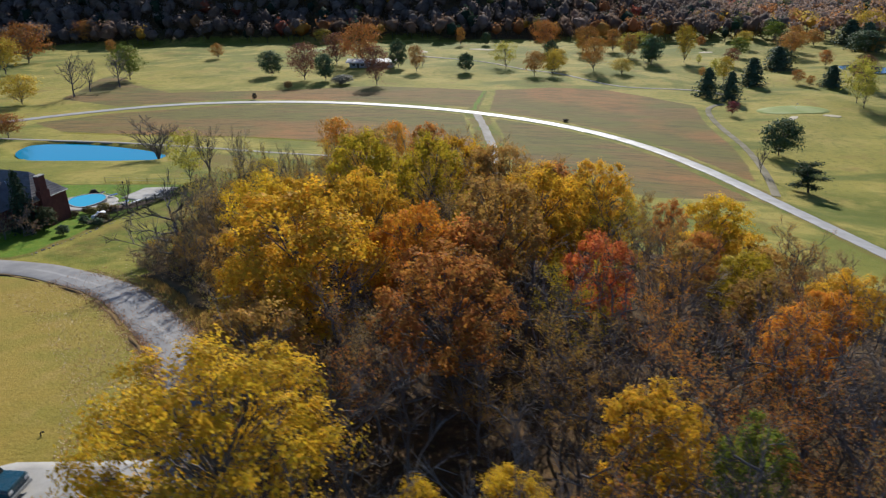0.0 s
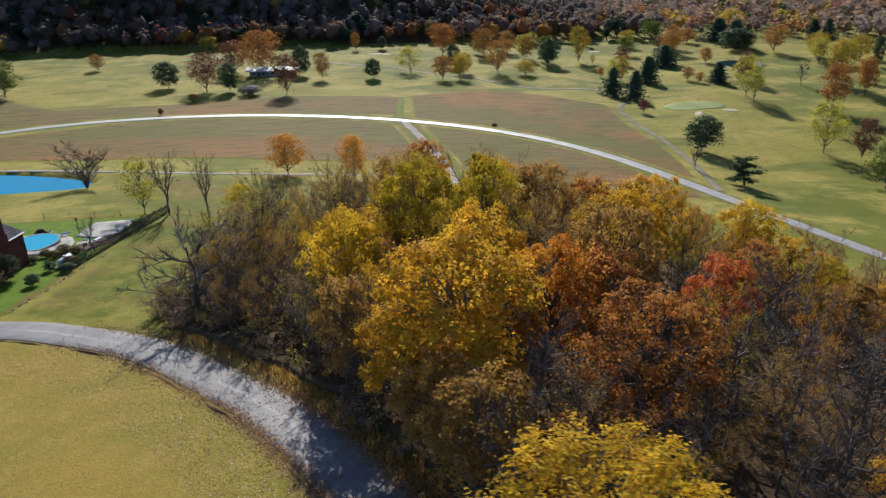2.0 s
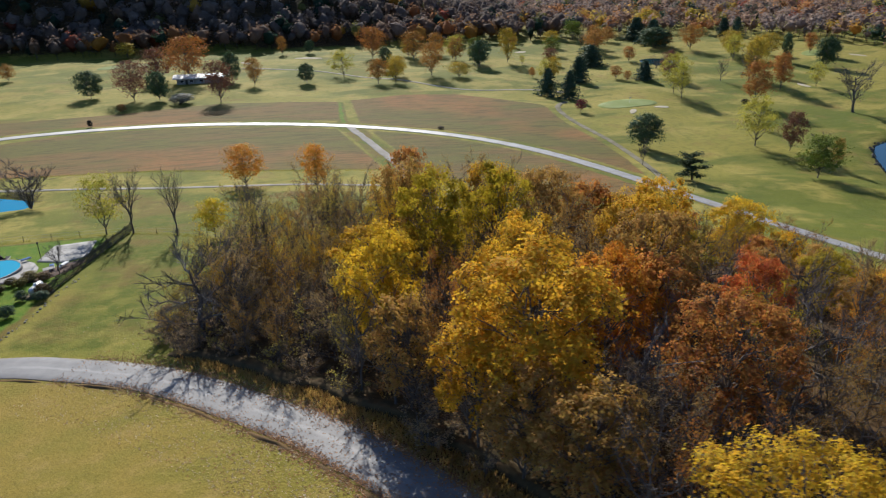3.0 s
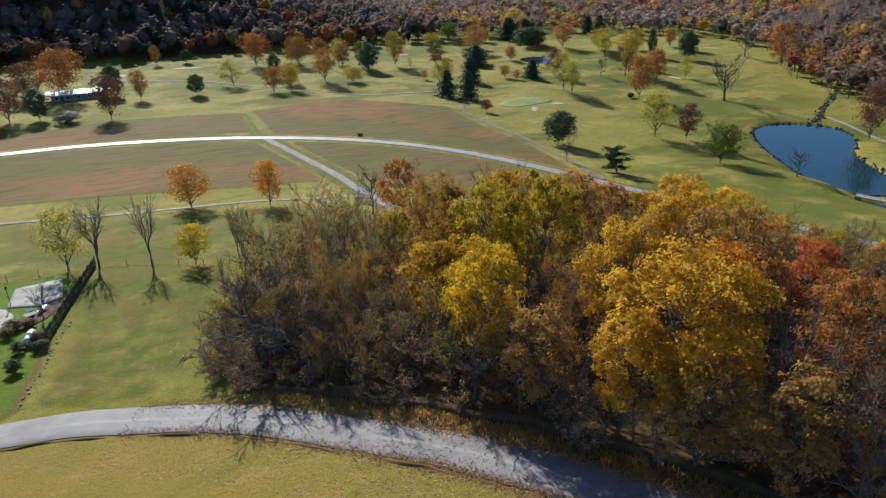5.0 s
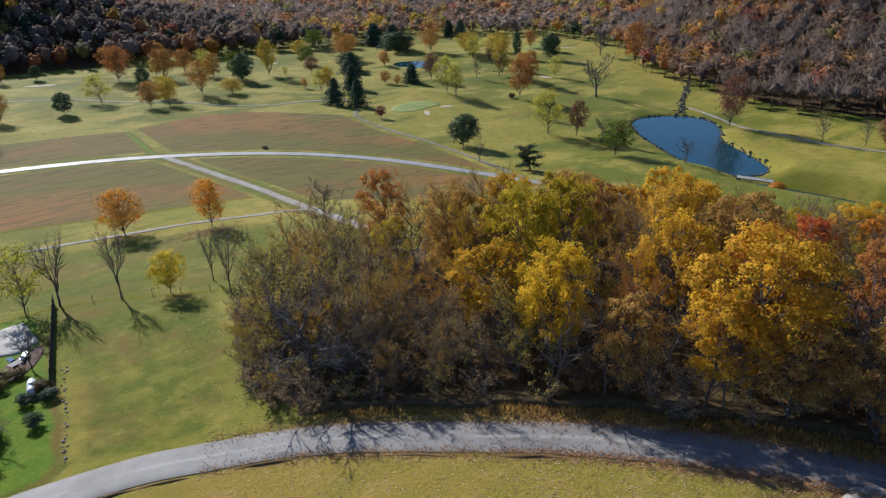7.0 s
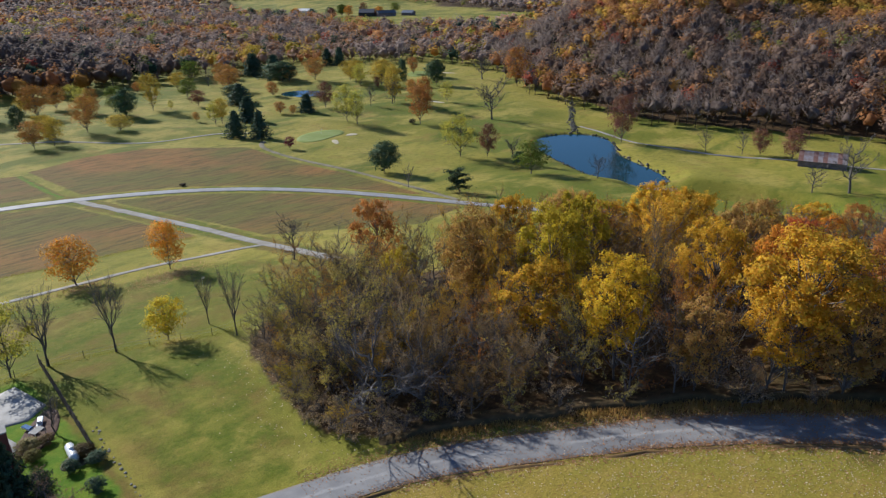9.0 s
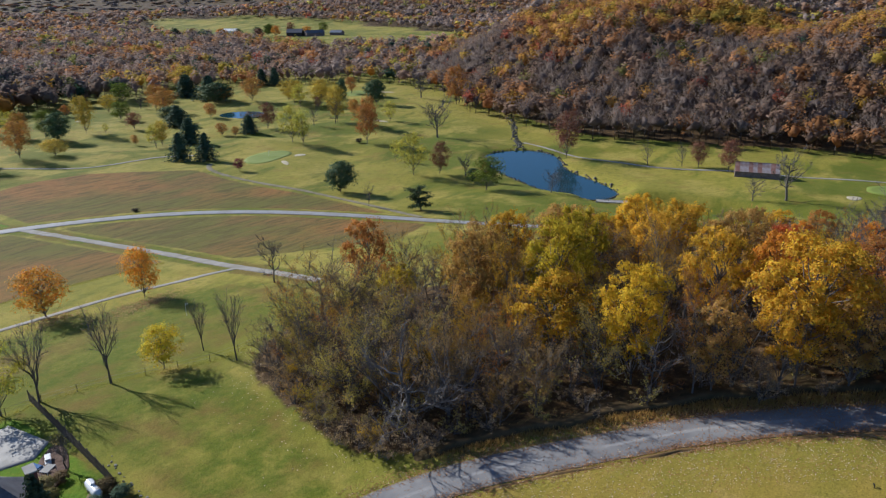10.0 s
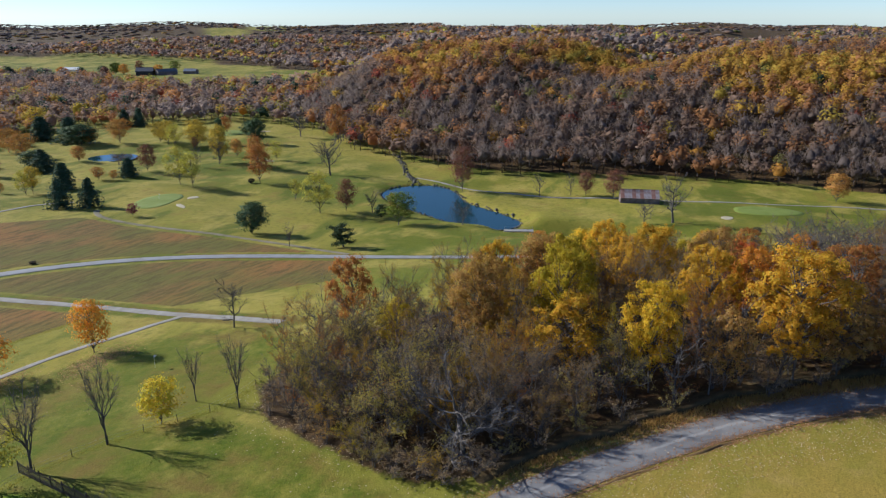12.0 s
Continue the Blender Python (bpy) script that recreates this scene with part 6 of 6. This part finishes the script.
def privacy_fence(ax, ay, bx, by):
    """A board fence stepping down the slope, panel by panel."""
    ln, turn = math.hypot(bx - ax, by - ay), math.degrees(math.atan2(by - ay, bx - ax))
    n = int(ln / 2.4)
    f = thing("board_fence", ax, ay, 0, 0, label="tall dark weathered board fence along the yard", category="fence")
    board = box(bmesh.new(), 0, 0, 0.78, 0.10, 0.025, 1.5)
    me = bpy.data.meshes.new("board")
    board.to_mesh(me)
    board.free()
    me.materials.append(M_DARKWOOD)
    for i in range(n):
        x0, y0 = ax + (bx - ax) * i / n, ay + (by - ay) * i / n
        x1, y1 = ax + (bx - ax) * (i + 1) / n, ay + (by - ay) * (i + 1) / n
        z0 = min(height(x0, y0), height(x1, y1))
        part("post", box(bmesh.new(), 0, 0, 0.75, 0.11, 0.11, 1.8), M_DARKWOOD, f).matrix_basis = pose(x0 - ax, y0 - ay, z0, 0, 0, turn)
        for h in (0.35, 1.25):
            part("rail", box(bmesh.new(), 1.2, 0.05, h, ln / n, 0.05, 0.09), M_DARKWOOD, f).matrix_basis = pose(x0 - ax, y0 - ay, z0, 0, 0, turn)
        for k in range(11):
            ob = new("board", me)
            ob.parent = f
            q = (k + 0.5) / 11
            ob.matrix_basis = pose(x0 - ax + (x1 - x0) * q, y0 - ay + (y1 - y0) * q, z0 + 0.05 + 0.015 * ((k * 7 + i) % 3 - 1), 0, 0, turn + ((k * 5 + i) % 3 - 1) * 0.8)


privacy_fence(-45.6, 132.4, -53.0, 104.4)


def wire_fence(points, gap, label):
    """Wooden posts with two wires."""
    p = smooth_line(points, 2)
    along = np.concatenate([[0], np.cumsum(np.hypot(*np.diff(p, axis=0).T))])
    t = np.arange(0, along[-1], gap)
    xs, ys = np.interp(t, along, p[:, 0]), np.interp(t, along, p[:, 1])
    zs = land(xs, ys)
    f = thing("wire_fence", 0, 0, 0, label=label, category="fence")
    rng = random.Random(5)
    for x, y, z in zip(xs, ys, zs):
        part("post", rod(bmesh.new(), (x, y, z - 0.3), (x + rng.gauss(0, 0.03), y + rng.gauss(0, 0.03), z + 1.15), 0.045, 0.04, 6), M_DARKWOOD, f)
    for h in (0.55, 1.05):
        segs = [(xs[i], ys[i], zs[i] + h, xs[i + 1], ys[i + 1], zs[i + 1] + h, 0.012, 0.012) for i in range(len(t) - 1)]
        w = new("wire", raw_mesh("wire", *tubes(segs, 4), M_STEEL))
        w.parent = f


wire_fence([(-66, 132.6), (-53.4, 131.6), (-46.2, 131.2), (-38.2, 127.0), (-33.0, 122.6), (-26.6, 117.0), (-16, 116.5)], 4.2, "old post and wire fence along the mown field")


def grass_row(name, points, gap, tall, colour, label, spread, seed):
    """Tufts of long blades along a line."""
    rng = np.random.default_rng(seed)
    p = smooth_line(points, 2)
    along = np.concatenate([[0], np.cumsum(np.hypot(*np.diff(p, axis=0).T))])
    n = int(along[-1] / gap)
    t = rng.uniform(0, along[-1], n)
    c = np.stack([np.interp(t, along, p[:, i]) for i in (0, 1)], -1) + rng.normal(0, spread, (n, 2))
    foot = np.column_stack([c, land(c[:, 0], c[:, 1]) - 0.03])
    a = rng.uniform(0, 6.28, n)
    side = np.column_stack([np.cos(a), np.sin(a), np.zeros(n)]) * rng.uniform(0.03, 0.07, (n, 1))
    tip = foot + np.column_stack([rng.normal(0, 0.18, (n, 2)), np.ones(n)]) * (tall * rng.uniform(0.4, 1.3, (n, 1)))
    v = np.stack([foot - side, foot + side, tip + side * 0.2, tip - side * 0.2], 1).reshape(-1, 3)
    ob = tagged(new(name, raw_mesh(name, v, np.arange(4 * n).reshape(n, 4), M_LEAF)), label, "grass", kind="stuff")
    ob.color = (*colour, 1)


STRAW_BLADE = (0.40, 0.265, 0.100)
GREEN_BLADE = (0.27, 0.26, 0.055)
grass_row("fence_grass", [(-66, 132.6), (-53.4, 131.6), (-46.2, 131.2), (-38.2, 127.0), (-33.0, 122.6), (-26.6, 117.0), (-16, 116.5)], 0.022, 0.15, GREEN_BLADE, "long rough grass along the fence", 0.45, 3)
grass_row("wood_edge_grass", [(-35.4, 77.4), (-30.6, 72.0), (-26.0, 65.6), (-21.6, 58.6), (-18.2, 51.6), (-15.4, 44.6), (-12.6, 36.0)], 0.005, 0.42, STRAW_BLADE, "tan rough grass between the lane and the wood", 0.75, 4)
grass_row("field_edge_grass", [(-107, 197), (-75, 190.5), (-45, 186.5), (-25, 178.5), (-5, 174), (6, 171.5)], 0.022, 0.18, GREEN_BLADE, "unmown grass along the meadow's edge", 0.6, 5)


def earth_bank():
    """A low cut bank between the lane and the wood: steep towards the lane, gentle behind."""
    p = smooth_line(LANE[6:15], 3)
    along = np.concatenate([[0], np.cumsum(np.hypot(*np.diff(p, axis=0).T))])
    t = np.arange(0, along[-1], 0.5)
    c = np.stack([np.interp(t, along, p[:, i]) for i in (0, 1)], -1)
    d = np.gradient(c, axis=0)
    side = np.stack([-d[:, 1], d[:, 0]], -1) / np.hypot(*d.T)[:, None]
    ends = np.clip(np.minimum(t, along[-1] - t) / 4, 0, 1)
    rows = []
    for off, up in ((4.3, -0.3), (4.55, 0.12), (4.7, 0.50), (5.1, 0.62), (6.2, 0.42), (8.4, -0.25)):
        wob = np.array([noise.noise((q * 0.22, off * 0.2, 2.0)) for q in t])
        lump = np.array([noise.noise((q * 1.1, off * 1.7, 7.0)) for q in t])
        q = c + side * (off + wob * 0.7)[:, None]
        rows.append(np.column_stack([q, land(q[:, 0], q[:, 1]) + (up + 0.16 * lump) * ends - 0.12 * (1 - ends)]))
    v, n, m = np.stack(rows, 1), len(t), len(rows)
    idx = np.arange(n * m).reshape(n, m)
    faces = np.stack([idx[:-1, :-1], idx[1:, :-1], idx[1:, 1:], idx[:-1, 1:]], -1).reshape(-1, 4)
    soil = worn("bank_soil", (0.105, 0.070, 0.034), (0.060, 0.048, 0.024), 0.9, 0.95, bump=0.8, spec=0.1, fine=9)
    tagged(new("earth_bank", raw_mesh("earth_bank", v.reshape(-1, 3), faces, soil, True)), "low dark earth bank between the lane and the wood", "bank", kind="structure")


earth_bank()


def soil_lip():
    """A broken dark edge of soil and roots where the field's turf meets the lane."""
    p = smooth_line(LANE[1:15], 3)
    along = np.concatenate([[0], np.cumsum(np.hypot(*np.diff(p, axis=0).T))])
    t = np.arange(0, along[-1], 0.4)
    c = np.stack([np.interp(t, along, p[:, i]) for i in (0, 1)], -1)
    d = np.gradient(c, axis=0)
    side = np.stack([d[:, 1], -d[:, 0]], -1) / np.hypot(*d.T)[:, None]
    gaps = np.clip(0.45 + 2.0 * np.array([noise.noise((q * 0.21, 3.0, 1.0)) for q in t]), 0.0, 1.1)
    rows = []
    for off, up in ((2.36, -0.2), (2.42, 0.12), (2.52, 0.21), (2.70, 0.18), (2.95, -0.15)):
        wob = np.array([noise.noise((q * 0.5, off, 4.0)) for q in t])
        q = c + side * (off + 0.18 * wob + 0.12)[:, None]
        rows.append(np.column_stack([q, land(q[:, 0], q[:, 1]) + (up * gaps - 0.04 if up > 0 else up)]))
    v, n, m = np.stack(rows, 1), len(t), len(rows)
    idx = np.arange(n * m).reshape(n, m)
    faces = np.stack([idx[:-1, :-1], idx[:-1, 1:], idx[1:, 1:], idx[1:, :-1]], -1).reshape(-1, 4)
    soil = worn("lip_soil", (0.120, 0.078, 0.036), (0.200, 0.120, 0.050), 0.7, 0.95, bump=0.8, spec=0.1, fine=9)
    tagged(new("soil_lip", raw_mesh("soil_lip", v.reshape(-1, 3), faces, soil, True)), "broken dark soil edge between the field and the lane", "verge", kind="structure")


soil_lip()
M_FALLEN = worn("fallen_leaf", (0.66, 0.56, 0.40), (0.40, 0.27, 0.14), 3.0, 0.8, bump=0.05)


def lift(x, y):
    """How far the lane stands above the soil."""
    return np.where(ribbon_distance(x, y, LANE) < 2.5, 0.11, 0.03)


M_BROWNLEAF = worn("brown_fallen_leaf", (0.40, 0.200, 0.075), (0.24, 0.110, 0.045), 3.0, 0.85, bump=0.05)


def fallen_leaves(name, count, where, label, seed, size, mat):
    """Fallen leaves lying on grass and lane."""
    rng = np.random.default_rng(seed)
    x, y = where(rng, count)
    z = land(x, y) + lift(x, y)
    at = np.column_stack([x, y, z])
    v, f = leaf_cards(rng, at, size, np.tile([0, 0, 3.0], (len(x), 1)), 2.0)
    tagged(new(name, raw_mesh(name, v, f, mat)), label, "leaves", kind="stuff")


def along_lane(rng, n, strewn=0.07):
    p = smooth_line(LANE[5:15], 3)
    i = ((len(p) - 1) * rng.beta(1.7, 1.1, n)).astype(int)
    c = p[i] + (p[i + 1] - p[i]) * rng.random((n, 1))
    d = p[i + 1] - p[i]
    side = np.stack([d[:, 1], -d[:, 0]], -1) / np.hypot(*d.T)[:, None]
    off = np.where(rng.random(n) < 0.5, rng.normal(2.5, 0.5, n), rng.normal(-2.6, 0.6, n))
    off = np.where(rng.random(n) < 0.12, rng.uniform(-2.4, 2.4, n), off)
    off = np.where(rng.random(n) < strewn, rng.uniform(2.6, 9.0, n), np.where(rng.random(n) < 0.15, rng.uniform(-4.6, -2.4, n), off))
    q = c + side * off[:, None]
    return q[:, 0], q[:, 1]


def by_wood(rng, n):
    x, y = rng.uniform(-52, -14, n * 3), rng.uniform(78, 122, n * 3)
    d = inside(x, y, WOOD)
    keep = (d < 0.5) & (rng.random(n * 3) < np.exp(d / 2.4)) & (ribbon_distance(x, y, LANE) > 2.6)
    return x[keep][:n], y[keep][:n]


fallen_leaves("lane_leaves", 22000, along_lane, "fallen red-brown leaves along the lane", 7, 0.14, M_BROWNLEAF)
# this set's pale colour paints the whitish glint of leaves strewn on the field
fallen_leaves("pale_lane_leaves", 5200, lambda rng, n: along_lane(rng, n, 0.5), "fallen tan leaves beside the lane, paled to show their glint", 9, 0.12, M_FALLEN)
fallen_leaves("lawn_leaves", 1500, by_wood, "fallen pale leaves on the grass by the wood", 8, 0.16, M_FALLEN)


def under_orange_trees(rng, n):
    half = rng.random(n) < 0.65
    return np.where(half, rng.normal(-14.2, 4.2, n), rng.normal(-25.6, 3.0, n)), np.where(half, rng.normal(150.8, 1.9, n), rng.normal(160.6, 1.8, n))


fallen_leaves("orange_leaves", 2600, under_orange_trees, "fallen orange-tan leaves spread under the orange trees", 11, 0.22, worn("orange_fallen_leaf", (0.58, 0.33, 0.13), (0.42, 0.26, 0.11), 3.0, 0.85, bump=0.05))


# ---- pickup on its drive ----
patch("truck_drive", rounded([(-36, 31.5), (-30, 37.2), (-22, 36.6), (-16, 36.5), (-15, 30), (-24, 29), (-36, 25)], 1), M_CONCRETE, 0.09, "pale worn concrete drive off the lane", "pavement")


def pickup(x, y, turn):
    """A parked pickup with a cab, a covered bed and round wheels."""
    p = thing("pickup_truck", x, y, height(x, y) + 0.10, turn, label="dark teal pickup truck parked on the drive", category="truck")
    body = box(bmesh.new(), 0, 0, 0.82, 5.4, 1.9, 0.62, 0.12)
    box(body, 1.9, 0, 1.12, 1.5, 1.75, 0.14, 0.06)
    part("body", body, M_TEAL, p)
    cab = prism(bmesh.new(), [(-0.9, 1.1), (1.25, 1.1), (0.75, 1.78), (-0.75, 1.80)], -0.86, 0.86)
    cabin = part("cab", cab, M_TEAL, p)
    part("windscreen", prism(bmesh.new(), [(1.27, 1.16), (1.30, 1.16), (0.82, 1.75), (0.79, 1.75)], -0.76, 0.76), M_GLASS, cabin)
    part("rear_window", prism(bmesh.new(), [(-0.93, 1.20), (-0.90, 1.20), (-0.77, 1.74), (-0.80, 1.74)], -0.70, 0.70), M_GLASS, cabin)
    for s in (-1, 1):
        part("side_window", prism(bmesh.new(), [(-0.68, 1.2), (0.95, 1.2), (0.65, 1.7), (-0.62, 1.7)], s * 0.87 - 0.01, s * 0.87 + 0.01), M_GLASS, cabin)
        part("headlight", box(bmesh.new(), 2.68, s * 0.7, 0.92, 0.08, 0.34, 0.2, 0.02), M_WHITE, p)
        for wx in (-1.75, 1.75):
            w = part("wheel", rod(bmesh.new(), (wx, s * 0.72, 0.37), (wx, s * 0.96, 0.37), 0.37, sides=20), M_BLACK, p)
            part("rim", rod(bmesh.new(), (wx, s * 0.955, 0.37), (wx, s * 0.975, 0.37), 0.22, sides=14), M_STEEL, w)
    part("bed_cover", box(bmesh.new(), -1.8, 0, 1.16, 1.75, 1.68, 0.08, 0.03), M_BLACK, p, "black bed cover")
    part("front_bumper", box(bmesh.new(), 2.74, 0, 0.55, 0.16, 1.86, 0.22, 0.04), M_STEEL, p)
    part("rear_bumper", box(bmesh.new(), -2.74, 0, 0.55, 0.16, 1.86, 0.22, 0.04), M_STEEL, p)


pickup(-28.2, 33.6, -6)


def standpipe(x, y):
    p = thing("standpipe", x, y, height(x, y), 30, label="small black bent standpipe in the lawn", category="pipe")
    bm = rod(bmesh.new(), (0, 0, -0.1), (0, 0, 0.22), 0.05)
    rod(bm, (0, 0, 0.20), (0.08, 0, 0.30), 0.05)
    rod(bm, (0.07, 0, 0.30), (0.18, 0, 0.30), 0.05)
    rod(bm, (0.17, 0, 0.31), (0.23, 0, 0.20), 0.05)
    part("pipe", bm, M_BLACK, p)


standpipe(-28.2, 40.2)
for i, (sx, sy, st, sw, col, lab) in enumerate(((36.9, 222.0, 0.9, 2.0, (0.05, 0.04, 0.03), "small dark bush beside the gravel road"), (-68.2, 256.6, 2.2, 1.8, (0.03, 0.03, 0.03), "small dark bush beside the gravel road"), (-61, 280, 3.0, 3.2, BROWN, "small brown bush on the meadow's edge"), (-41.6, 290, 3.6, 9.0, (0.16, 0.17, 0.14), "grey-green fallen brush heap"), (137.8, 29.2, 1.7, 2.6, (0.12, 0.11, 0.05), "clipped shrub beside the far path"), (139.4, 22.6, 1.6, 2.4, (0.12, 0.11, 0.05), "clipped shrub beside the far path"), (142, 38, 2.0, 3.0, (0.14, 0.12, 0.06), "clipped shrub beside the far path"), (128.6, 105.4, 4.6, 5.2, ORANGE, "orange leafy bush beside the bridge"), (166, 240, 2.2, 3.0, (0.04, 0.04, 0.03), "small dark shrub on the fairway"))):
    plant(FAR_DARK[i % 2], sx, sy, st, sw, 70 * i, col, lab)
